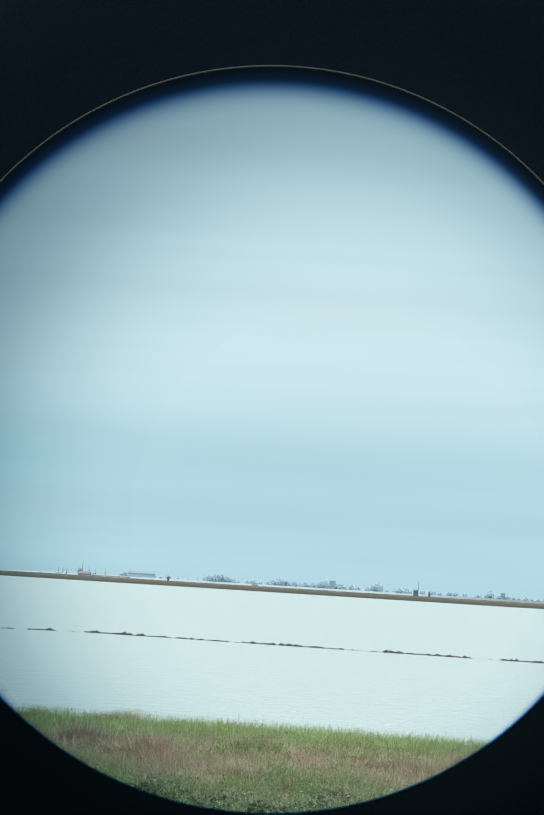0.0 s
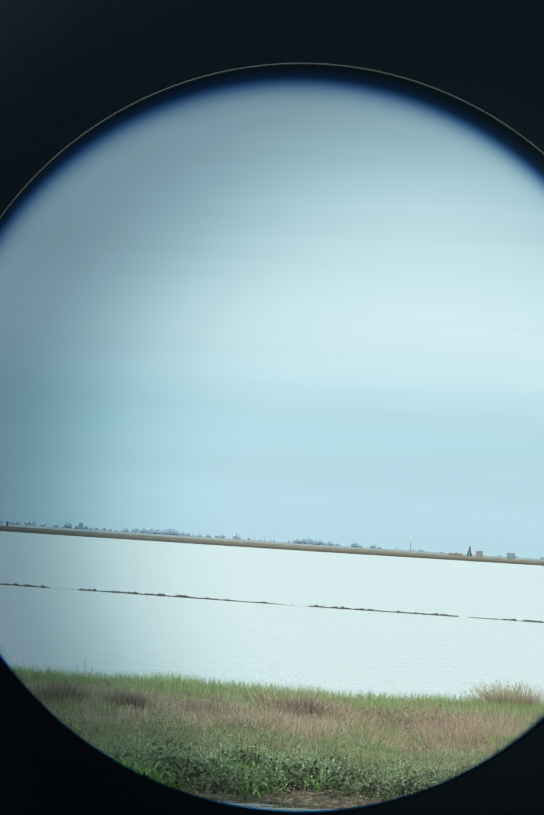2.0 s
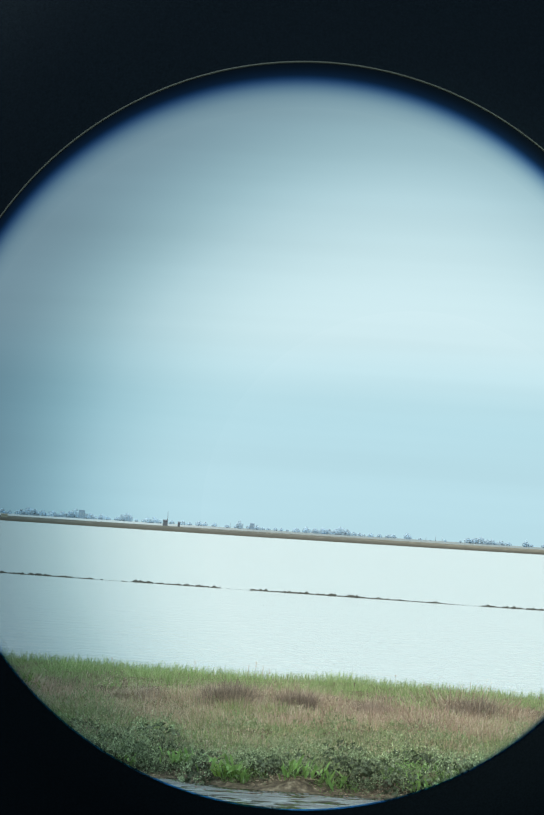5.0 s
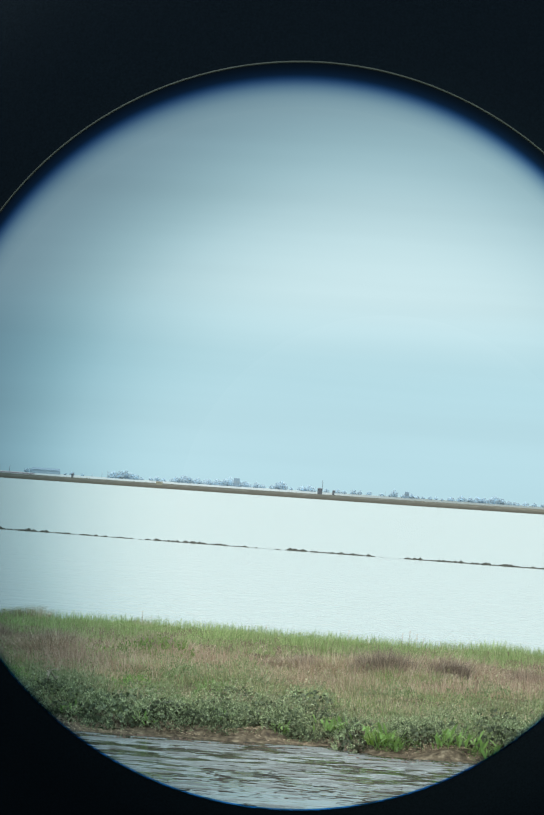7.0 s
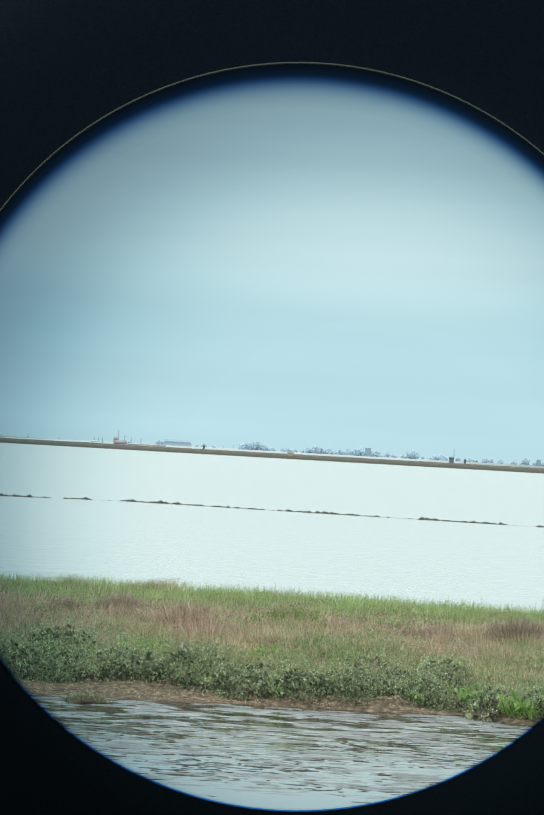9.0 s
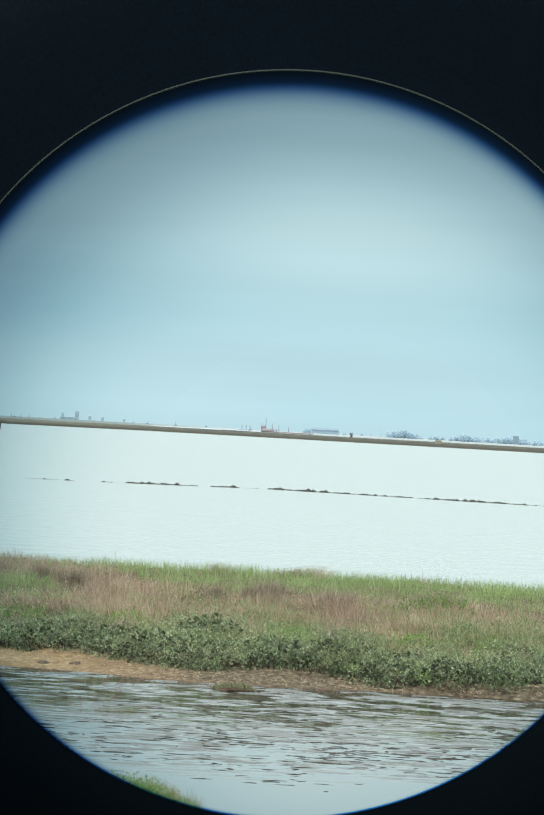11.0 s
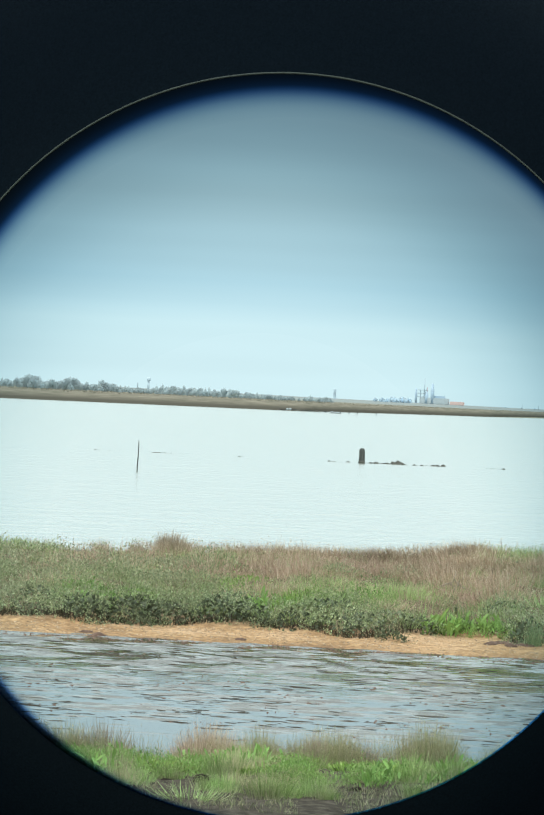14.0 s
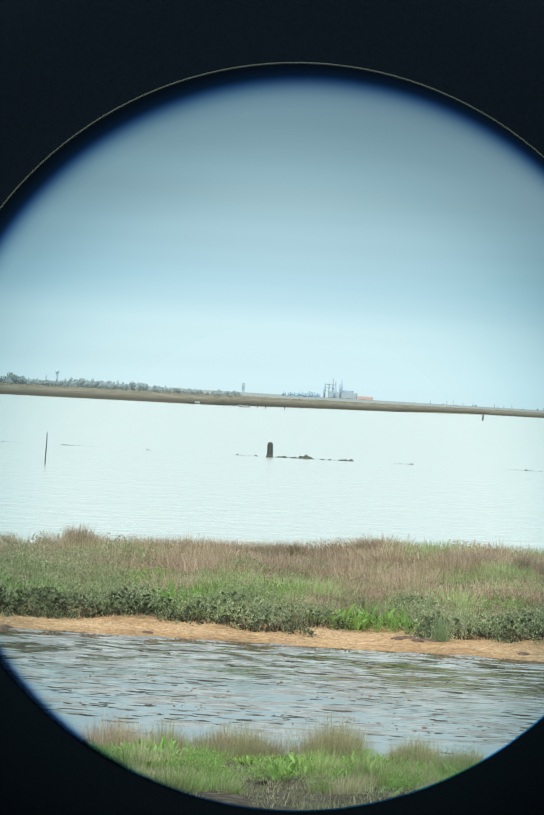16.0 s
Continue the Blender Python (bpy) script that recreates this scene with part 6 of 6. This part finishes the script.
# ---- the skyline: trees, masts and works behind the far shore ----
def make_tree(seed, kind, leaf=None, label="hazy blue-grey tree on the far skyline"):
    """A short trunk, two limbs and a crown of uneven leafy masses with a ragged rim."""
    rng = np.random.RandomState(seed)
    e = thing("far_tree", Matrix(), label, "tree", "trees on the skyline")
    h, w = kind
    pts = [(0, 0, -0.1), (0.02, 0, 0.25 * h), (0.0, 0.02, 0.6 * h)]
    part("trunk", tube_bm(pts, [0.045 * h, 0.035 * h, 0.012 * h], 7), FARTRUNK, e)
    for k in range(2):
        a = rng.uniform(0, 6.28)
        part("limb", tube_bm([(0, 0, (0.2 + 0.1 * k) * h), (0.25 * w * math.cos(a), 0.25 * w * math.sin(a), (0.4 + 0.1 * k) * h)], [0.018 * h, 0.008 * h], 5), FARTRUNK, e)
    v, f, out = [], [], []
    for c in range(8):
        bm = bmesh.new()
        bmesh.ops.create_icosphere(bm, subdivisions=1, radius=1)
        a, q = c * 2.4 + rng.uniform(-0.5, 0.5), rng.uniform(0.35, 1.0)
        centre = (0.36 * w * q * math.cos(a), 0.36 * w * q * math.sin(a), h * rng.uniform(0.16, 0.30 + 0.42 * (1 - q))) if c else (0.03, 0.0, 0.62 * h)
        r = rng.uniform(0.19, 0.28) * (1.15 if c else 0.95)
        off = Vector((seed * 3.7 + c, 1.3, 0.4))
        for k, vt in enumerate(bm.verts):
            vt.index = k
            s = r * (1 + 0.45 * noise.noise(vt.co * 1.7 + off) + 0.40 * noise.noise(vt.co * 4.3 + off))
            p = (centre[0] + vt.co.x * s * 1.1 * w / 1.3, centre[1] + vt.co.y * s * 1.1 * w / 1.3, max(centre[2] + vt.co.z * s * 1.25 * h, -0.03 * h))
            v.append(p)
            if vt.co.z > -0.2:
                out.append(p)
        n0 = len(v) - len(bm.verts)
        f += [tuple(n0 + t.index for t in fc.verts) for fc in bm.faces]
        bm.free()
    fringe = 90 if leaf else 14
    pick = np.array(out)[rng.randint(len(out), size=fringe)]
    lv, lf = leaves(rng, pick + rng.normal(0, 0.025, (fringe, 3)) * h, (0.04 * h, 0.08 * h), (0.04 * h, 0.07 * h), 0.5)
    f += [tuple(len(v) + q for q in t3) for t3 in lf]
    v += lv.tolist()
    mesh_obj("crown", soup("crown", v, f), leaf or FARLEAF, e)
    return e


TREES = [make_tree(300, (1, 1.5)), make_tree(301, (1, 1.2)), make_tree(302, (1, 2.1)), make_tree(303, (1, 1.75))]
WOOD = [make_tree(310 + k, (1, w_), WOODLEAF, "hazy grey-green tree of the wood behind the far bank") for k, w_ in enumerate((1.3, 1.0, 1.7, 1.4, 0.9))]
rng = random.Random(77)


def tree(b_, height, kind=None, dist=4000, trees=None):
    """A tree whose crown rises height bearing units over the plain."""
    p = spot(b_, dist, 0.45)
    trees = trees or TREES
    ob = trees[rng.randrange(len(trees)) if kind is None else kind]
    s = height * dist * UNIT * (0.92 if dist > 3000 else 1.0)
    c = copy_thing(ob, Matrix.Translation(p) @ Euler((0, 0, rng.uniform(0, 6.28))).to_matrix().to_4x4())
    c.scale = (s, s, s * 1.12)
    return c


def tree_line(b0, b1, low, high, step, dist=4200, trees=None):
    b_ = b0
    while b_ < b1:
        tree(b_, rng.uniform(low, high), None, dist * rng.uniform(0.96, 1.04), trees)
        b_ += step * rng.uniform(0.6, 1.4)


# right-hand skyline
for b_, h_, k_ in ((126, 17, 1), (146, 10, 0), (158, 11, 0), (232, 9, 2), (250, 14, 0), (266, 12, 0), (280, 13, 2), (292, 12, 3), (312, 17, 2), (325, 14, 0), (436, 14, 0), (548, 13, 0), (558, 12, 3), (572, 15, 2), (583, 12, 0), (592, 11, 3), (608, 10, 2), (622, 9, 0), (655, 14, 1), (664, 8, 0), (688, 10, 0), (775, 7, 0)):
    tree(b_, h_, k_)
tree_line(-20, 122, 6, 10, 17)
tree_line(160, 235, 5, 8, 16)
tree_line(338, 420, 6, 9, 12)
tree_line(440, 545, 3, 6, 22)
tree_line(700, 1000, 3, 6, 26)
tree_line(1000, 1500, 4, 9, 26)
for b_, h_, k_ in ((-30, 13, 3), (-42, 12, 0), (-80, 19, 0), (-88, 14, 3), (-128, 12, 1), (-148, 13, 3), (-160, 12, 2), (-176, 19, 1), (-186, 14, 0), (-200, 13, 3), (-216, 12, 2), (-236, 13, 3), (-250, 12, 2), (-262, 16, 2), (-275, 12, 3), (-310, 10, 3), (-352, 12, 2), (-368, 20, 0), (-378, 17, 3), (-390, 15, 2)):
    tree(b_, h_, k_)
tree_line(-350, -20, 5, 9, 17)
tree_line(-520, -440, 5, 8, 14)
tree_line(-550, -490, 9, 12, 9)
tree_line(-900, -560, 2, 5, 40)
tree_line(-1240, -940, 2, 5, 34)
# left-hand wood
tree_line(-1480, -1455, 8, 11, 9, 3400)
for b0, b1, low, high, step in ((-1608, -1588, 8, 11, 8), (-1582, -1562, 9, 12, 8), (-1655, -1612, 7, 10, 10), (-1735, -1655, 10, 13, 7), (-1800, -1735, 13, 17, 7), (-1872, -1800, 14, 19, 7)):
    tree_line(b0, b1, low, high, step, 1500, WOOD)
for b0, b1, low, high, step in ((-1935, -1872, 11, 16, 7), (-1990, -1935, 13, 19, 7), (-2060, -1990, 13, 18, 7), (-2110, -2060, 14, 21, 7), (-2450, -2110, 13, 21, 9)):
    tree_line(b0, b1, low, high, step, 1350, WOOD)
for b_, h_, k_ in ((-1985, 22, 0), (-1978, 20, 3), (-2042, 26, 2), (-2034, 23, 0), (-2050, 23, 3), (-2118, 27, 2), (-2108, 25, 3), (-2012, 19, 1), (-1600, 14, 4), (-1571, 13, 0), (-1868, 15, 1)):
    tree(b_, h_, k_, 1330, WOOD)


def mast(b_, h, w, mat=None, dist=3900, name="far_mast", label="thin hazy mast on the far skyline"):
    p = spot(b_, dist, 0.45)
    u = dist * UNIT
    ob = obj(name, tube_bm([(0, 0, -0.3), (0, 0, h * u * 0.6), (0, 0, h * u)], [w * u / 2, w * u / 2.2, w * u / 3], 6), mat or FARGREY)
    ob.matrix_basis = Matrix.Translation(p)
    return tagged(ob, label, "mast", "masts on the skyline")


def block(b_, w, h, mat, name, label, category, roof=None, dist=3950, gable=0.0, base=0.45, windows=0, group=""):
    """A far building: walls with a plinth, a roof of its own and window openings."""
    u = dist * UNIT
    p = spot(b_, dist, base)
    e = thing(name, Matrix.Translation(p) @ Euler((0, 0, -(b_ + 400) * UNIT)).to_matrix().to_4x4(), label, category, group)
    W, H, Dp = w * u, h * u, max(w * u * 0.7, 2.0)
    part("wall", box_bm(W, Dp, H, 0.05), mat, e, smooth=False)
    bm = bmesh.new()
    top = H + gable * u
    vs = [bm.verts.new(c) for c in ((-W * 0.53, -Dp * 0.53, H), (W * 0.53, -Dp * 0.53, H), (W * 0.53, Dp * 0.53, H), (-W * 0.53, Dp * 0.53, H), (-W * 0.5, 0, top + 0.25), (W * 0.5, 0, top + 0.25))]
    for q in ((0, 1, 5, 4), (2, 3, 4, 5), (1, 2, 5), (3, 0, 4), (3, 2, 1, 0)):
        bm.faces.new([vs[k] for k in q])
    part("roof", bm, roof or mat, e, smooth=False)
    for k in range(windows):
        part("window", box_bm(W / windows * 0.45, 0.12, H * 0.3, 0.02, (W * ((k + 0.5) / windows - 0.5), -Dp / 2 - 0.05, H * 0.4)), FARDARK, e, smooth=False)
    return e


# mast hut, posts
block(-10, 9, 11, TARRED, "mast_hut", "dark hut at the foot of a mast", "hut", dist=1450, base=1.0)
mast(-6, 32, 1.0, TARRED, 1450)
block(15, 4, 9, TARRED, "dark_hide", "small dark box on the far shore", "hut", dist=1420, base=1.0)
block(-466, 4, 8, TARRED, "dark_hide", "small dark box on the far shore", "hut", dist=1450, base=1.0)
for b_, h_ in ((110, 12), (-18, 9), (-45, 8), (-140, 9), (-285, 8), (-398, 12), (-402, 14), (-412, 13), (-430, 8), (470, 10), (488, 12), (500, 9), (690, 11), (732, 12), (736, 9), (590, 14)):
    mast(b_, h_, 1.2)
mast(757, 24, 1.8, FARWHITE)
block(763, 4, 5, FARGREY, "far_hut", "pale hut under a mast", "hut")
# tall leaning frame, red tower block, grey block
def lattice(b_, h, w, dist=1600):
    u = dist * UNIT
    e = thing("timber_tower", Matrix.Translation(spot(b_, dist, 1.0)), "dark pointed lattice tower on the far shore", "tower")
    top = Vector((0, 0, h * u))
    for k in range(4):
        a = k * 1.5708 + 0.785
        foot = Vector((w * u * 0.7 * math.cos(a), w * u * 0.7 * math.sin(a), -0.3))
        part("leg", tube_bm([foot, foot.lerp(top, 0.5), top], [0.22, 0.2, 0.14], 6), TARRED, e)
    for f in (0.25, 0.5, 0.75):
        s = w * u * 1.0 * (1 - f)
        part("platform", box_bm(s, s, 0.25, 0.03, (0, 0, f * h * u)), TARRED, e)
    part("cap", box_bm(0.5, 0.5, 1.0, 0.1, (0, 0, h * u - 0.9)), TARRED, e)
    return e


lattice(866, 19, 8)
block(884, 13, 12, FARRED, "red_tower_house", "haze-paled red house on the far shore", "house", dist=1620, base=1.0, windows=2)
block(942, 15, 12, FARDARK, "grey_barn", "dark grey barn on the far shore", "barn", dist=1620, base=1.0, gable=1, windows=2)
block(840, 24, 4, FARSTRAW, "low_shed", "low brown shed among scrub", "shed", dist=1620, base=1.0)


# moored red barge with its masts
def barge():
    dist = 2600
    u = dist * UNIT
    e = thing("red_barge", Matrix.Translation(spot(-620, dist, 0.45)), "red barge with tall spud masts by the far shore", "barge")
    part("hull", box_bm(24 * u, 3, 7 * u, 0.2), FARRED, e)
    part("cabin", box_bm(7 * u, 2.6, 6 * u, 0.2, (-9 * u, 0, 7 * u - 0.1)), FARRED, e)
    for x, h, w in ((-12, 16, 1.4), (-4, 27, 1.6), (8, 17, 1.8), (20, 14, 1.6), (38, 14, 1.6)):
        part("mast", tube_bm([(x * u, 0, 0), (x * u, 0, h * u)], [w * u / 2, w * u / 2.4], 7), FARDARK, e)
    part("gangway", box_bm(80 * u, 1.5, 2.2 * u, 0.05, (44 * u, 0, 0)), FARRED, e, "haze-paled pinkish gangway")
    return e


barge()
for b_ in (-668, -660, -653):
    mast(b_, 12, 1.8, FARDARK, 2600)
block(-664, 20, 3, FARGREY, "low_platform", "low hazy platform with uprights", "platform", dist=2600)
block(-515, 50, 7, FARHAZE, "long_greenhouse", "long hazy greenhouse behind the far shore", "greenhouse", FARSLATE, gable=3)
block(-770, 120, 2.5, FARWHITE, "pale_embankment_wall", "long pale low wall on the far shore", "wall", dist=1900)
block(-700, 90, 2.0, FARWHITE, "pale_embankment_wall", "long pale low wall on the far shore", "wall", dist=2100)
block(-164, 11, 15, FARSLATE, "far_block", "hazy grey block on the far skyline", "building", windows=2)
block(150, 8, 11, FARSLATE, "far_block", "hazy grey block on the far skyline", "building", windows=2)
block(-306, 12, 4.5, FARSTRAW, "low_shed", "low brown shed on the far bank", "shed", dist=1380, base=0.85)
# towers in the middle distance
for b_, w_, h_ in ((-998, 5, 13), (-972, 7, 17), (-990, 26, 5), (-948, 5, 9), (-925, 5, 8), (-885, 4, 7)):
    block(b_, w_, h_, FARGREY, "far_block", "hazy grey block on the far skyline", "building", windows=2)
for b_, h_ in ((-1180, 10), (-1168, 12), (-1150, 9), (-1132, 8), (-1092, 9), (-1075, 8), (-1060, 9), (-790, 10), (-840, 7), (-1040, 6), (-1210, 8)):
    mast(b_, h_, 1.2)


# the works with stacks and blue towers
def works():
    dist = 4400
    u = dist * UNIT
    e = thing("chemical_works", Matrix.Translation(spot(-1385, dist, 0.45)), "hazy works with blue towers, thin stacks and pale hall", "factory")
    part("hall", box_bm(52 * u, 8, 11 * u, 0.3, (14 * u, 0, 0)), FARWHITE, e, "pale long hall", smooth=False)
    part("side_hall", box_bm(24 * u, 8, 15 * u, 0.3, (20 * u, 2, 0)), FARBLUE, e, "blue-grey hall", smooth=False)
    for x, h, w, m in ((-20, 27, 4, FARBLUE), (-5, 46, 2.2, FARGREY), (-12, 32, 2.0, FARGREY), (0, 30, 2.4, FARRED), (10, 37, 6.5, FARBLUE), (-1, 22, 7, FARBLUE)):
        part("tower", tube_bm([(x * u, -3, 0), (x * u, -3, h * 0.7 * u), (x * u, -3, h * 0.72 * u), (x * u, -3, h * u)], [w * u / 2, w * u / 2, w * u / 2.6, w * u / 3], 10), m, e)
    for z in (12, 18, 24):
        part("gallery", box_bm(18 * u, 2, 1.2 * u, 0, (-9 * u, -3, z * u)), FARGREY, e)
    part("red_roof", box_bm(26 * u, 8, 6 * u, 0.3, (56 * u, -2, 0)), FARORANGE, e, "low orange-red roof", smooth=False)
    return e


works()
tree_line(-1450, -1418, 9, 13, 6, 3800)
block(-1555, 5, 18, FARGREY, "far_tower", "hazy slab tower on the far skyline", "tower", dist=3800, windows=2)


def water_tower(b_, dist=2600):
    u = dist * UNIT
    e = thing("water_tower", Matrix.Translation(spot(b_, dist, 0.45)), "hazy water tower with a wider head behind trees", "tower")
    part("shaft", tube_bm([(0, 0, -0.3), (0, 0, 18 * u)], [2.2 * u, 1.8 * u], 10), FARGREY, e)
    part("tank", tube_bm([(0, 0, 17 * u), (0, 0, 18.5 * u), (0, 0, 23 * u), (0, 0, 24 * u)], [1.8 * u, 3.4 * u, 3.4 * u, 2.0 * u], 12), FARGREY, e)
    return e


water_tower(-1898)
mast(-1918, 14, 2, FARDARK, 2400)
mast(-1300, 7, 1.5, FARDARK, 1100)
mast(-1268, 6, 1.5, FARDARK, 1100)
discard(TREES + WOOD)
